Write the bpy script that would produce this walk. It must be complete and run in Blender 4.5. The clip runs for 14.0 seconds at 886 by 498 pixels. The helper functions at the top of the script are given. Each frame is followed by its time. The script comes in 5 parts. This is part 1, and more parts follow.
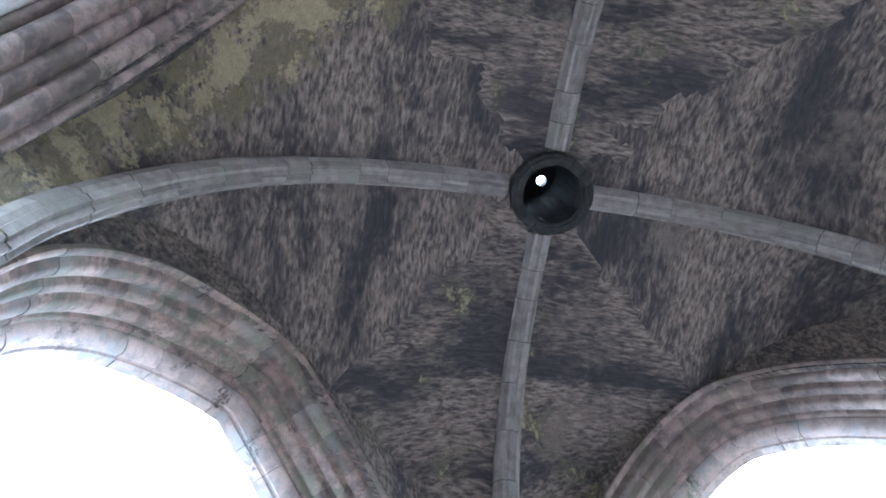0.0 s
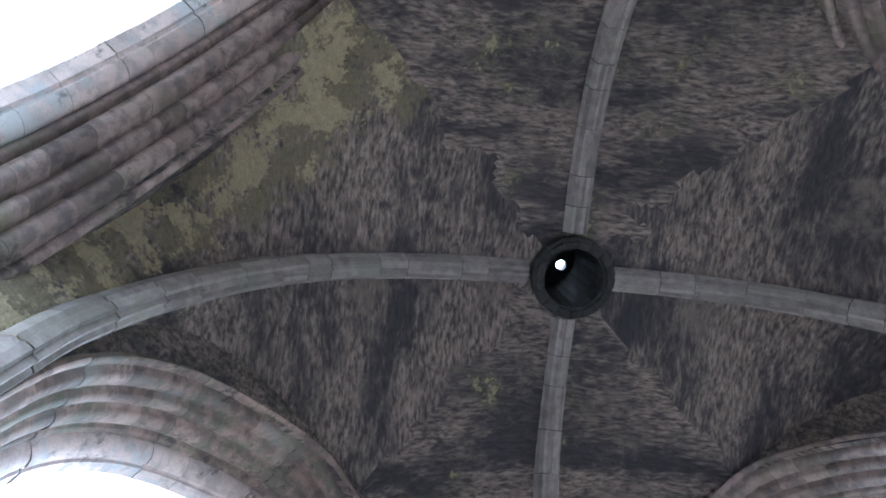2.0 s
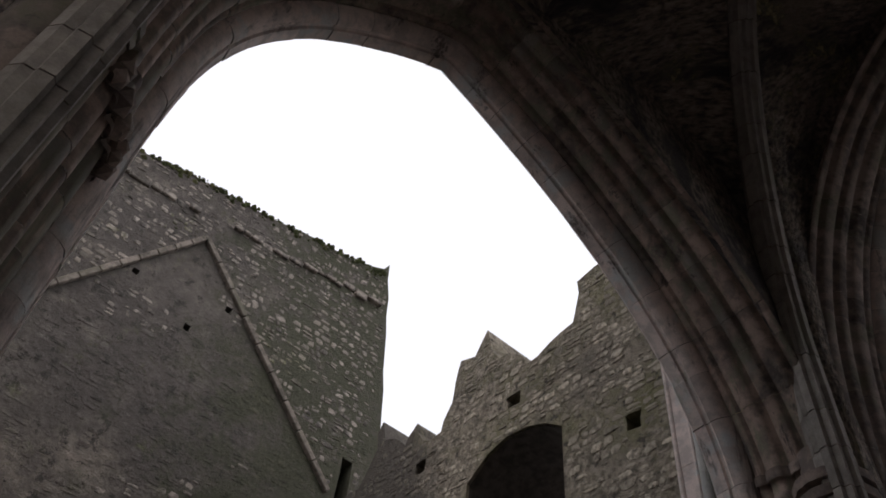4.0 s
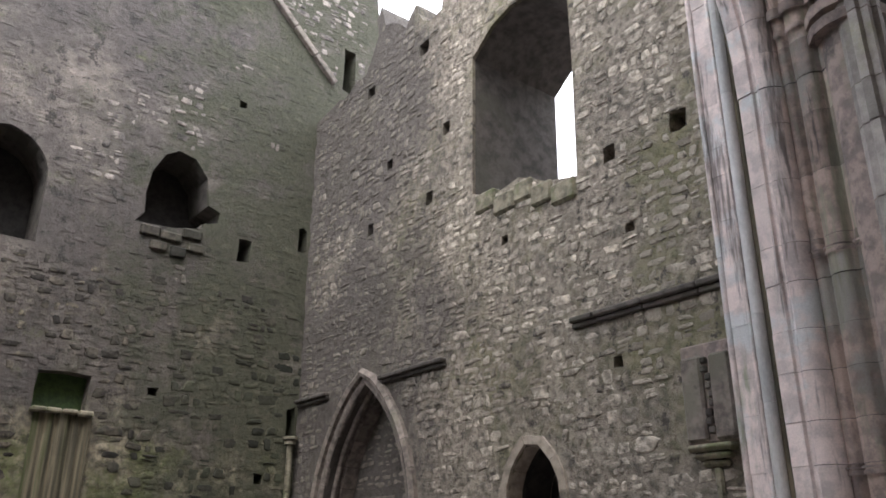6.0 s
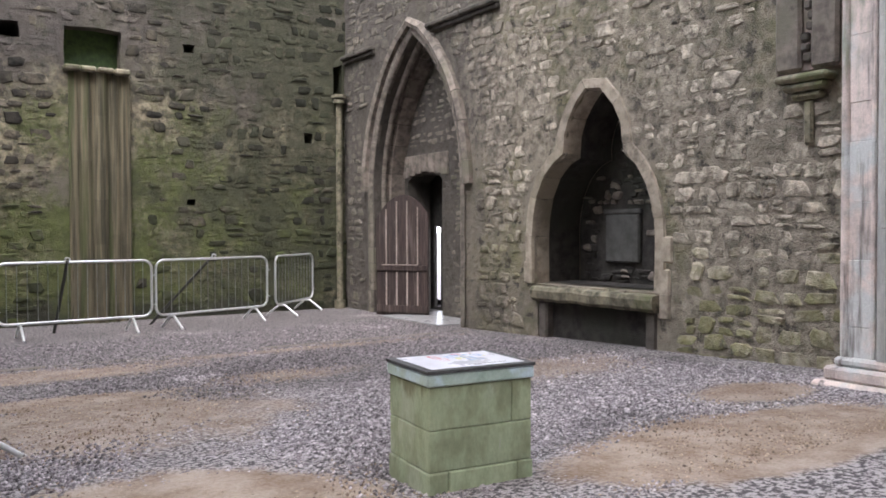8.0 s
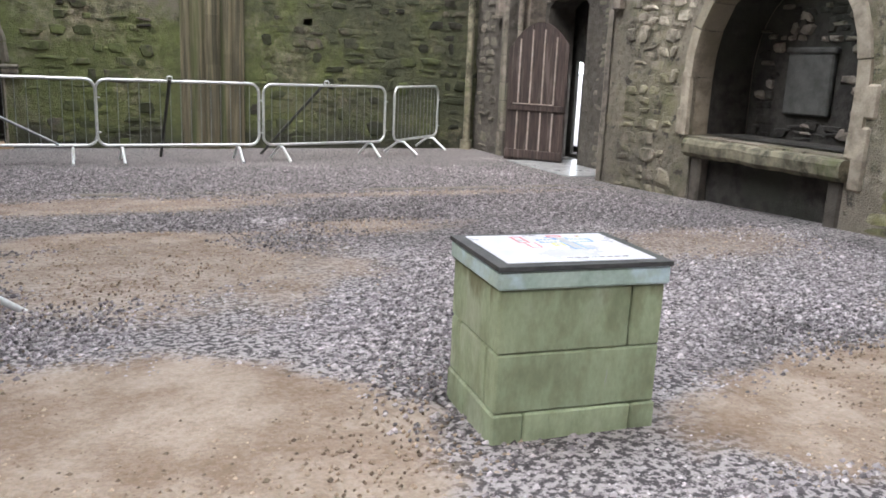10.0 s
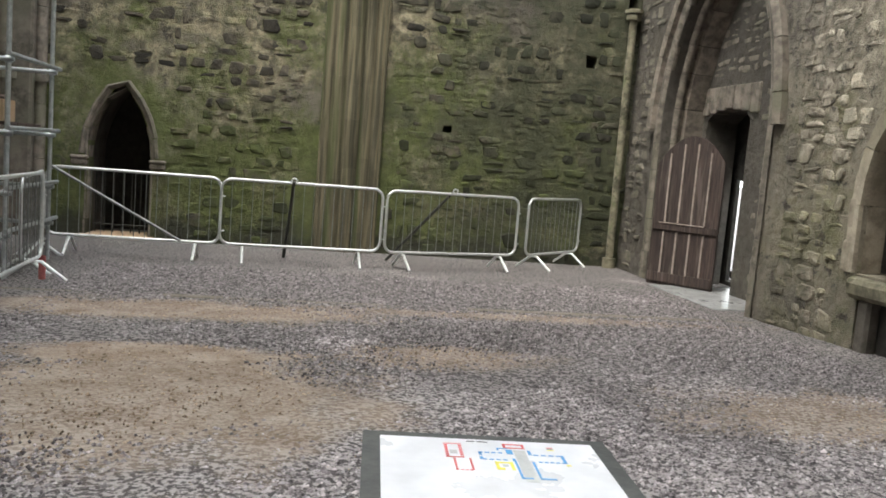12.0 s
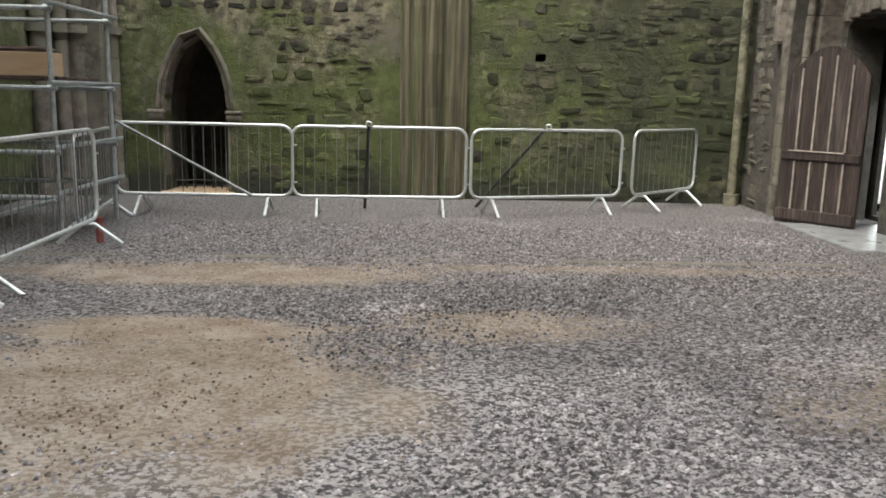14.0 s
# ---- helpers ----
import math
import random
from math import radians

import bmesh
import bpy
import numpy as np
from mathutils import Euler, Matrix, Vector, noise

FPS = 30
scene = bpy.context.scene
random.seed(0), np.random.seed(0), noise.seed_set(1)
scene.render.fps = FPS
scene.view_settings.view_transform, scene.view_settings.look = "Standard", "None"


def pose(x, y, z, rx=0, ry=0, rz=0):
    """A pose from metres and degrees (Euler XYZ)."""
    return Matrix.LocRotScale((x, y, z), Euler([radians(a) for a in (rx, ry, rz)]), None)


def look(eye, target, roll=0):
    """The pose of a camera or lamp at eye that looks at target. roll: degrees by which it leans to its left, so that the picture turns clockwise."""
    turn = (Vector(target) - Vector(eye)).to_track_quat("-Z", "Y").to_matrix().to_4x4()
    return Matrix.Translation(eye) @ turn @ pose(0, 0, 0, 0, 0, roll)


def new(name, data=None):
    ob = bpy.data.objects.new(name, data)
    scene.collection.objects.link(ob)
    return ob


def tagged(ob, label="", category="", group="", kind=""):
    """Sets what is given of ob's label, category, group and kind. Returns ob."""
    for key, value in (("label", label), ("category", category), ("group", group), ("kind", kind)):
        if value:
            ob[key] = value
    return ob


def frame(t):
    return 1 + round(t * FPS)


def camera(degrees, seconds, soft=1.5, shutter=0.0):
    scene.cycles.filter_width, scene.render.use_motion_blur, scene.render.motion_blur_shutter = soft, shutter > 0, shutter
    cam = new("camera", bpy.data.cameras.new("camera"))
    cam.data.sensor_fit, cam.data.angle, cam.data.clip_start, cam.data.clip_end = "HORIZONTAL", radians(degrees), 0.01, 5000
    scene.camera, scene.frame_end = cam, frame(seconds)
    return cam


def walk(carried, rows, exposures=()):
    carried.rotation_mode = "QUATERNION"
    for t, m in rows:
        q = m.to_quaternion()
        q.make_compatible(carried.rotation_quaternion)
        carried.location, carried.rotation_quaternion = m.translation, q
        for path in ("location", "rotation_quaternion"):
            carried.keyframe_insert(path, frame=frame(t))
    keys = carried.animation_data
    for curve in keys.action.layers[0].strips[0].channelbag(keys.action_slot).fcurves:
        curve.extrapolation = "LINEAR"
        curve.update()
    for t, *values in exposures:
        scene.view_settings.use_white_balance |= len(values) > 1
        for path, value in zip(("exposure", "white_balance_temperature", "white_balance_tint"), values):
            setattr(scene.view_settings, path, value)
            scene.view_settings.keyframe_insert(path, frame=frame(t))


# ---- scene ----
cam = camera(57.38, 14.0, soft=1.7)
PATH = [
    (0.0, 2.423, 2.833, 1.927, 165.12, 3.62, -58.74),
    (0.5, 2.427, 2.853, 1.945, 164.03, 2.54, -55.58),
    (1.0, 2.425, 2.874, 1.957, 165.82, 2.39, -55.06),
    (1.5, 2.399, 2.898, 1.960, 170.23, 3.08, -56.71),
    (2.0, 2.422, 2.884, 1.961, 171.77, 2.97, -55.41),
    (2.5, 2.440, 2.859, 1.958, 168.36, 1.27, -52.60),
    (3.0, 2.467, 2.872, 1.958, 159.52, -1.17, -48.33),
    (3.5, 2.548, 2.872, 1.962, 149.09, -3.59, -43.67),
    (4.0, 2.599, 2.904, 1.933, 139.72, -4.94, -41.57),
    (4.2, 2.612, 2.937, 1.926, 136.49, -5.31, -40.82),
    (6.3, 2.835, 3.248, 1.777, 108.21, -0.17, -37.49),
    (6.5, 2.914, 3.316, 1.748, 106.25, -0.53, -36.86),
    (7.0, 3.207, 3.495, 1.655, 99.60, -2.62, -35.63),
    (7.5, 3.412, 3.727, 1.591, 92.98, -1.72, -34.73),
    (8.0, 3.569, 3.973, 1.586, 88.68, 0.18, -33.67),
    (8.5, 3.836, 4.227, 1.544, 87.08, -0.18, -29.48),
    (8.7, 3.916, 4.340, 1.530, 85.58, -1.66, -27.91),
    (10.8, 4.935, 5.350, 1.506, 76.07, -2.88, -20.26),
    (11.0, 5.032, 5.376, 1.529, 76.90, -3.75, -18.52),
    (11.5, 5.285, 5.604, 1.558, 79.90, -4.82, -9.92),
    (12.0, 5.524, 5.753, 1.604, 83.75, -4.62, -10.20),
    (12.5, 5.703, 6.028, 1.594, 83.59, -3.40, -11.61),
    (13.0, 5.889, 6.227, 1.560, 76.96, -2.72, -4.48),
    (13.5, 5.978, 6.481, 1.532, 76.92, -1.55, -1.02),
    (14.0, 6.103, 6.709, 1.552, 79.21, -1.31, -1.77),
]
EXPOSURES = ((0.0, 4.5, 4820, 4), (1.5, 4.1, 4900, 4), (3.0, 3.95, 4980, 5), (3.3, 2.7, 5400, 8), (3.6, 1.2, 6300, 12), (4.2, -0.15, 6600, 15), (4.7, 0.7, 6450, 15), (5.4, 1.7, 6300, 14), (6.3, 2.22, 6200, 14), (7.5, 2.66, 6200, 14), (8.7, 2.78, 6200, 13), (10.8, 3.0, 6200, 5), (11.5, 2.75, 6350, 3), (12.0, 2.65, 6600, 3), (12.5, 3.1, 6600, 2), (13.0, 2.68, 6500, 4), (13.5, 2.35, 6500, 5), (14.0, 2.7, 6550, 2))
walk(cam, [(t, pose(*r)) for t, *r in PATH], EXPOSURES)

# ---------------------------------------------------------------- light
world = bpy.data.worlds.new("overcast_sky")
scene.world = world
world.use_nodes = True
wn, wl = world.node_tree.nodes, world.node_tree.links
sky = wn.new("ShaderNodeTexSky")
sky.sky_type = "NISHITA"
sky.sun_disc = False
sky.sun_elevation, sky.sun_rotation = radians(62), radians(235)
sky.dust_density, sky.air_density = 6.0, 1.5
veil = wn.new("ShaderNodeMix")
veil.data_type = "RGBA"
veil.inputs[0].default_value = 0.8
veil.inputs[7].default_value = (11.0, 11.2, 11.6, 1)
wl.new(sky.outputs[0], veil.inputs[6])
wl.new(veil.outputs[2], wn["Background"].inputs[0])
wn["Background"].inputs[1].default_value = 0.11
sun = new("sun", bpy.data.lights.new("sun", "SUN"))
sun.data.energy, sun.data.angle, sun.data.color = 0.5, radians(40), (1.0, 0.95, 0.88)
sun.matrix_world = look((-12, -12, 40), (4, 6, 0))

# ---------------------------------------------------------------- materials


class Mat:
    """A procedural surface: two tones, a third stain tone, moss, grain and relief."""

    def __init__(self, name, a, b, c=None, fine=9.0, broad=0.7, rough=0.9, bump=0.5, grain=60.0, island=0.25, c_at=0.55, metal=0.0, stretch=(1, 1, 1), dist=0.02, edge=(0.35, 0.68), warp=0.0, turn=0.0):
        self.m = bpy.data.materials.new(name)
        self.m.use_nodes = True
        self.n, self.l = self.m.node_tree.nodes, self.m.node_tree.links
        self.bsdf = self.n["Principled BSDF"]
        geo = self.n.new("ShaderNodeNewGeometry")
        mp = self.n.new("ShaderNodeMapping")
        mp.vector_type = "TEXTURE"
        mp.inputs["Scale"].default_value = [1 / k for k in stretch]
        mp.inputs["Rotation"].default_value = (0, 0, radians(turn))
        self.l.new(geo.outputs["Position"], mp.inputs[0])
        self.geo, self.pos = geo, mp.outputs[0]
        if warp:
            wander = self.n.new("ShaderNodeTexNoise")
            wander.inputs["Scale"].default_value = 1.1
            self.l.new(geo.outputs["Position"], wander.inputs["Vector"])
            lift = self.n.new("ShaderNodeVectorMath")
            lift.operation = "MULTIPLY_ADD"
            self.l.new(wander.outputs["Color"], lift.inputs[0])
            lift.inputs[1].default_value = (warp * 9, warp * 9, warp * 9)
            self.l.new(mp.outputs[0], lift.inputs[2])
            self.pos = lift.outputs[0]
        n1, n2, n3 = self.noise(broad, 4), self.noise(fine, 5), self.noise(grain, 3)
        col = self.mix(self.ramp(n2, *edge), a, b)
        if c:
            col = self.mix(self.ramp(n1, c_at - 0.04, c_at + 0.1), col, c)
        g = self.math("MULTIPLY_ADD", n3, 0.5, 0.75)
        col = self.scale(col, g)
        self.each = 1.0
        if island:
            each = self.n.new("ShaderNodeObjectInfo").outputs["Random"]
            i = self.math("FRACT", self.math("ADD", geo.outputs["Random Per Island"], each))
            i = self.math("MULTIPLY_ADD", i, 2 * island, 1 - island)
            col = self.scale(col, i)
            self.each = i
        self.col = col
        h = self.math("ADD", self.math("MULTIPLY", n2, 1.0), self.math("MULTIPLY", n3, 0.45))
        bp = self.n.new("ShaderNodeBump")
        bp.inputs["Strength"].default_value, bp.inputs["Distance"].default_value = bump, dist
        self.l.new(h, bp.inputs["Height"])
        self.bump = bp
        self.l.new(bp.outputs[0], self.bsdf.inputs["Normal"])
        self.bsdf.inputs["Metallic"].default_value = metal
        r = self.math("MULTIPLY_ADD", n2, 0.25, rough - 0.12)
        self.l.new(r, self.bsdf.inputs["Roughness"])
        self.done()

    def done(self):
        self.l.new(self.col, self.bsdf.inputs["Base Color"])

    def noise(self, scale, detail, pos=None, rough=0.6):
        t = self.n.new("ShaderNodeTexNoise")
        t.inputs["Scale"].default_value, t.inputs["Detail"].default_value, t.inputs["Roughness"].default_value = scale, detail, rough
        self.l.new(pos or self.pos, t.inputs["Vector"])
        return t.outputs[0]

    def put(self, v, socket):
        if isinstance(v, (int, float)):
            socket.default_value = v
        elif isinstance(v, tuple):
            socket.default_value = (*v, 1)
        else:
            self.l.new(v, socket)

    def math(self, op, a, b=0.0, c=0.0):
        t = self.n.new("ShaderNodeMath")
        t.operation = op
        for k, v in enumerate((a, b, c)):
            self.put(v, t.inputs[k])
        return t.outputs[0]

    def ramp(self, v, lo, hi):
        t = self.n.new("ShaderNodeMapRange")
        t.interpolation_type = "SMOOTHSTEP"
        self.put(v, t.inputs[0])
        t.inputs[1].default_value, t.inputs[2].default_value = lo, hi
        return t.outputs[0]

    def mix(self, f, a, b):
        t = self.n.new("ShaderNodeMix")
        t.data_type = "RGBA"
        self.put(f, t.inputs[0])
        self.put(a, t.inputs[6])
        self.put(b, t.inputs[7])
        return t.outputs[2]

    def scale(self, col, f):
        t = self.n.new("ShaderNodeVectorMath")
        t.operation = "SCALE"
        self.put(col, t.inputs[0])
        self.put(f, t.inputs[3])
        return t.outputs[0]

    def axis(self, k):
        t = self.n.new("ShaderNodeSeparateXYZ")
        self.l.new(self.geo.outputs["Position"], t.inputs[0])
        return t.outputs[k]

    def shade_tone(self, share, at, soft=0.1, scale=0.7, low=None, axis=1):
        """Painted shade: patches of the same surface in a deeper tone, denser towards low[1]."""
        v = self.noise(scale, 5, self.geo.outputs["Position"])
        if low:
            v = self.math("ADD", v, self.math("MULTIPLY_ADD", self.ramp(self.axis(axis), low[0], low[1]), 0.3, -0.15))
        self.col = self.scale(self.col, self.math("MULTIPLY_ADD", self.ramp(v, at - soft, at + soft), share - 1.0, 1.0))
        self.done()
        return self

    def moss(self, colour, at, soft=0.12, scale=0.8, low=None, stretch=None, axis=2):
        """Patches of another tone: growth, stains, or shade painted in; low=(where it thins, where it is thick) along
        axis steers it.
        """
        pos = self.pos
        if stretch:
            mp = self.n.new("ShaderNodeMapping")
            mp.inputs["Scale"].default_value = stretch
            self.l.new(self.geo.outputs["Position"], mp.inputs[0])
            pos = mp.outputs[0]
        v = self.math("ADD", self.math("MULTIPLY", self.noise(scale, 6, pos), 0.75), self.math("MULTIPLY", self.noise(scale * 9, 4, pos), 0.25))
        if low:
            z = self.ramp(self.axis(axis), low[0], low[1])
            v = self.math("ADD", v, self.math("MULTIPLY_ADD", z, 0.3, -0.15))
        tone = self.math("ADD", self.math("MULTIPLY", self.noise(scale * 5 + 3, 5, pos), 0.9), self.math("MULTIPLY_ADD", self.noise(34, 3, pos), 0.7, 0.2))
        colour = self.scale(self.scale(self.mix(0.0, colour, colour), tone), self.each)
        self.col = self.mix(self.math("MULTIPLY", self.ramp(v, at - soft, at + soft), 0.9), self.col, colour)
        self.done()
        return self


def end_masonry(name, island):
    """Damp rubble: beige bedding, grey and black stains, moss and a darker strip at the foot, algae and painted shade
    towards the corner, paler high up.
    """
    return Mat(name, (0.34, 0.297, 0.205), (0.11, 0.098, 0.073), (0.17, 0.148, 0.122), fine=6, broad=0.5, island=island, bump=0.9, dist=0.05, edge=(0.36, 0.62)).moss((0.19, 0.168, 0.15), 0.53, scale=0.6, soft=0.12, low=(6.5, 9.5)).moss((0.075, 0.066, 0.06), 0.53, scale=0.5, soft=0.14, low=(2.4, 5.5)).moss((0.26, 0.225, 0.19), 0.62, scale=0.4).moss((0.04, 0.036, 0.032), 0.585, scale=3.2, soft=0.04).moss((0.088, 0.108, 0.03), 0.545, low=(5.6, 0.8), scale=1.1, soft=0.12).moss((0.055, 0.058, 0.034), 0.54, scale=1.2, soft=0.13, low=(4.0, 10.5), axis=0).moss((0.035, 0.035, 0.025), 0.56, scale=1.5, low=(0.75, 0.1))


mortar_end = end_masonry("mossy_rubble_mortar", 0.0)
face_end = end_masonry("mossy_rubble_faces", 0.28)
# Its last layer deepens the stones towards the corner, shade painted with the algae.
stone_end = Mat("mossy_rubble_stone", (0.09, 0.078, 0.058), (0.026, 0.023, 0.019), (0.038, 0.034, 0.028), fine=7, island=0.6, bump=0.7, dist=0.03, c_at=0.55).moss((0.17, 0.148, 0.1), 0.6, scale=2.0, soft=0.06).moss((0.06, 0.073, 0.022), 0.58, scale=1.4, soft=0.08, low=(4.0, 0.8)).moss((0.03, 0.034, 0.018), 0.6, scale=0.8, low=(5.5, 9), axis=0)
plaster_end = Mat("weathered_upper_masonry", (0.30, 0.265, 0.23), (0.095, 0.085, 0.078), (0.22, 0.195, 0.165), fine=4.5, broad=0.35, island=0.45, bump=0.9, dist=0.05, edge=(0.38, 0.62)).moss((0.115, 0.125, 0.055), 0.62, scale=0.5, soft=0.08).moss((0.045, 0.04, 0.036), 0.6, scale=2.6, soft=0.04)
# Dark layers thickening along y: stains, with the corner's shade painted in.
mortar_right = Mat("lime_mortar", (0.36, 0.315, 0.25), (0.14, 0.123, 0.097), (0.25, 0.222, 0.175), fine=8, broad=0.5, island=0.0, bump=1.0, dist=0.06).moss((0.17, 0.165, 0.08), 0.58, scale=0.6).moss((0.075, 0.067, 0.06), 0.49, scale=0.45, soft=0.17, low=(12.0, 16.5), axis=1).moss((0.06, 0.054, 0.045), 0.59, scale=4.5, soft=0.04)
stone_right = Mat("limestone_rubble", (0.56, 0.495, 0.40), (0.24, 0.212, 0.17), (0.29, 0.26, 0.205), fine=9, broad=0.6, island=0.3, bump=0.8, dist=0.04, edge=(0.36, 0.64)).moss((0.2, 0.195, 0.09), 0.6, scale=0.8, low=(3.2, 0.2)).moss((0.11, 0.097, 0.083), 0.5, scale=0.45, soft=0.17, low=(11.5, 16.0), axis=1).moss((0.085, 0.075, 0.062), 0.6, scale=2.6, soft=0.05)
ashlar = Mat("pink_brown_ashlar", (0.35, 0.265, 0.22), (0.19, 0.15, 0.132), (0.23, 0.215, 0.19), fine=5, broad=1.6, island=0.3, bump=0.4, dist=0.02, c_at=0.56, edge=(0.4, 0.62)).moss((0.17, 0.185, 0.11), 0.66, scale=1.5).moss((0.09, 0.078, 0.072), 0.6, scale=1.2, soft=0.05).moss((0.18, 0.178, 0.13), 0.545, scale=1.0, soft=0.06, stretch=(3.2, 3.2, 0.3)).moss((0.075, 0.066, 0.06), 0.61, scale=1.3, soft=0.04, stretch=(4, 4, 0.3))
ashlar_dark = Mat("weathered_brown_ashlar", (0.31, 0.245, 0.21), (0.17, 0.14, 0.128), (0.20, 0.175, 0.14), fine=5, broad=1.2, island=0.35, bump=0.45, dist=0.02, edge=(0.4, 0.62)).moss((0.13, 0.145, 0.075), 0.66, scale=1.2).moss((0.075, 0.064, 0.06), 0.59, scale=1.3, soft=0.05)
shaft_mossy = Mat("streaked_respond_stone", (0.18, 0.155, 0.10), (0.055, 0.05, 0.033), (0.065, 0.075, 0.03), fine=3.0, broad=1.0, island=0.12, stretch=(5, 5, 0.2), bump=0.3, edge=(0.36, 0.66), c_at=0.55)
# Pale pink stone, lightened further for the sky light on the outer orders.
ashlar_light = Mat("pale_pink_lit_ashlar", (0.74, 0.63, 0.58), (0.52, 0.455, 0.425), (0.58, 0.59, 0.58), fine=5, broad=1.6, island=0.15, bump=0.4, dist=0.02, edge=(0.4, 0.64)).moss((0.26, 0.275, 0.19), 0.64, scale=1.0, soft=0.06, stretch=(2.2, 2.2, 0.4)).moss((0.15, 0.13, 0.12), 0.6, scale=0.9, soft=0.05, stretch=(3, 3, 0.3))
dark_slab = Mat("dark_grey_slab", (0.10, 0.10, 0.095), (0.065, 0.065, 0.06), fine=5, island=0.0, bump=0.3, dist=0.01)
shaft_grey = Mat("blue_grey_shaft", (0.52, 0.51, 0.49), (0.38, 0.385, 0.375), (0.44, 0.43, 0.38), fine=4, broad=1.4, island=0.1, bump=0.3, dist=0.01, stretch=(1, 1, 0.4)).moss((0.2, 0.22, 0.14), 0.62, scale=1.2, soft=0.06, stretch=(3, 3, 0.4))
# Near-black tone that paints the shade of the tomb recess and bench foot.
recess_shade = Mat("shaded_recess_stone", (0.05, 0.045, 0.04), (0.022, 0.02, 0.018), (0.035, 0.036, 0.028), fine=6, island=0.3, bump=0.7, dist=0.03)
# Dark tone; on the reveal linings it paints their shade and grime.
shade_dark = Mat("shade_dark_stone", (0.10, 0.088, 0.075), (0.05, 0.044, 0.038), (0.075, 0.072, 0.055), fine=5, island=0.3, bump=0.6, dist=0.03)
dressed = Mat("dressed_limestone", (0.24, 0.205, 0.175), (0.115, 0.1, 0.085), (0.155, 0.145, 0.11), fine=7, island=0.2, bump=0.4).moss((0.065, 0.06, 0.046), 0.6, scale=1.6, soft=0.06)
dressed_pale = Mat("pale_dressed_sandstone", (0.40, 0.345, 0.275), (0.22, 0.19, 0.15), (0.29, 0.255, 0.19), fine=6, island=0.18, bump=0.4).moss((0.13, 0.115, 0.09), 0.62, scale=1.6, soft=0.06)
slab_stone = Mat("mossy_slab_stone", (0.27, 0.245, 0.175), (0.10, 0.092, 0.065), (0.13, 0.14, 0.07), fine=6, broad=2.0, island=0.15, bump=0.5).moss((0.05, 0.048, 0.032), 0.6, scale=2.5, soft=0.05)
vault_stone = Mat("vault_rubble", (0.42, 0.35, 0.285), (0.08, 0.07, 0.068), (0.1, 0.09, 0.09), fine=8.5, broad=0.6, grain=14, island=0.0, bump=1.0, dist=0.08, c_at=0.58, edge=(0.3, 0.7), warp=0.03, stretch=(2.4, 0.62, 0.9), turn=39.6).moss((0.05, 0.05, 0.055), 0.52, soft=0.08, scale=0.55).moss((0.24, 0.205, 0.17), 0.6, soft=0.08, scale=0.8, stretch=(1, 1, 1)).moss((0.13, 0.135, 0.085), 0.6, soft=0.06, scale=1.1, stretch=(1, 1, 1)).moss((0.44, 0.38, 0.23), 0.63, soft=0.03, scale=1.1, stretch=(1, 1, 1))
vault_cross = Mat("vault_rubble_crosswise", (0.42, 0.35, 0.285), (0.08, 0.07, 0.068), (0.1, 0.09, 0.09), fine=8.5, broad=0.6, grain=14, island=0.0, bump=1.0, dist=0.08, c_at=0.58, edge=(0.3, 0.7), warp=0.03, stretch=(2.4, 0.62, 0.9), turn=-50.4).moss((0.05, 0.05, 0.055), 0.52, soft=0.08, scale=0.55).moss((0.24, 0.205, 0.17), 0.6, soft=0.08, scale=0.8, stretch=(1, 1, 1)).moss((0.22, 0.195, 0.12), 0.62, soft=0.06, scale=1.6, stretch=(1, 1, 1), low=(3.3, 1.7), axis=0).moss((0.44, 0.38, 0.23), 0.66, soft=0.03, scale=1.8, stretch=(1, 1, 1), low=(3.3, 1.6), axis=0)
rib_stone = Mat("vault_rib_stone", (0.36, 0.33, 0.30), (0.25, 0.23, 0.21), (0.29, 0.28, 0.24), fine=6, island=0.22, bump=0.4).moss((0.24, 0.24, 0.14), 0.68, scale=1.0)
boss_stone = Mat("dark_boss_stone", (0.05, 0.05, 0.045), (0.03, 0.03, 0.028), island=0.0, bump=0.5)
moss_tuft = Mat("moss_cushions", (0.085, 0.1, 0.035), (0.035, 0.045, 0.018), (0.13, 0.125, 0.06), fine=12, island=0.45, bump=0.6)
# Near-black stone: the shade inside holes and shafts painted into the colour.
dark_hole = Mat("hole_shade_stone", (0.035, 0.032, 0.028), (0.02, 0.018, 0.016), island=0.0)
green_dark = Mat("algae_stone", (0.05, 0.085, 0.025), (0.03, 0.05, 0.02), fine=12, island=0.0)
pillar_stone = Mat("algae_stained_block", (0.37, 0.43, 0.28), (0.24, 0.275, 0.17), (0.41, 0.45, 0.33), fine=7, broad=2.6, island=0.12, bump=0.3, dist=0.01, stretch=(1, 1, 0.5)).moss((0.19, 0.195, 0.11), 0.58, scale=2.5, soft=0.07, low=(0.55, 0.9)).moss((0.46, 0.48, 0.42), 0.66, scale=6, soft=0.03, stretch=(2, 2, 0.4))
pillar_cap = Mat("wet_grey_slate", (0.42, 0.52, 0.47), (0.28, 0.37, 0.31), (0.52, 0.64, 0.68), fine=8, broad=4, c_at=0.5, island=0.1, bump=0.2, dist=0.01, rough=0.5)
slate_edge = Mat("dark_slate_edge", (0.045, 0.048, 0.05), (0.085, 0.085, 0.085), fine=14, island=0.0, bump=0.2, rough=0.6, dist=0.01)
enamel = Mat("white_map_enamel", (0.70, 0.70, 0.75), (0.65, 0.65, 0.70), fine=3, grain=8, island=0.0, bump=0.0, rough=0.3)
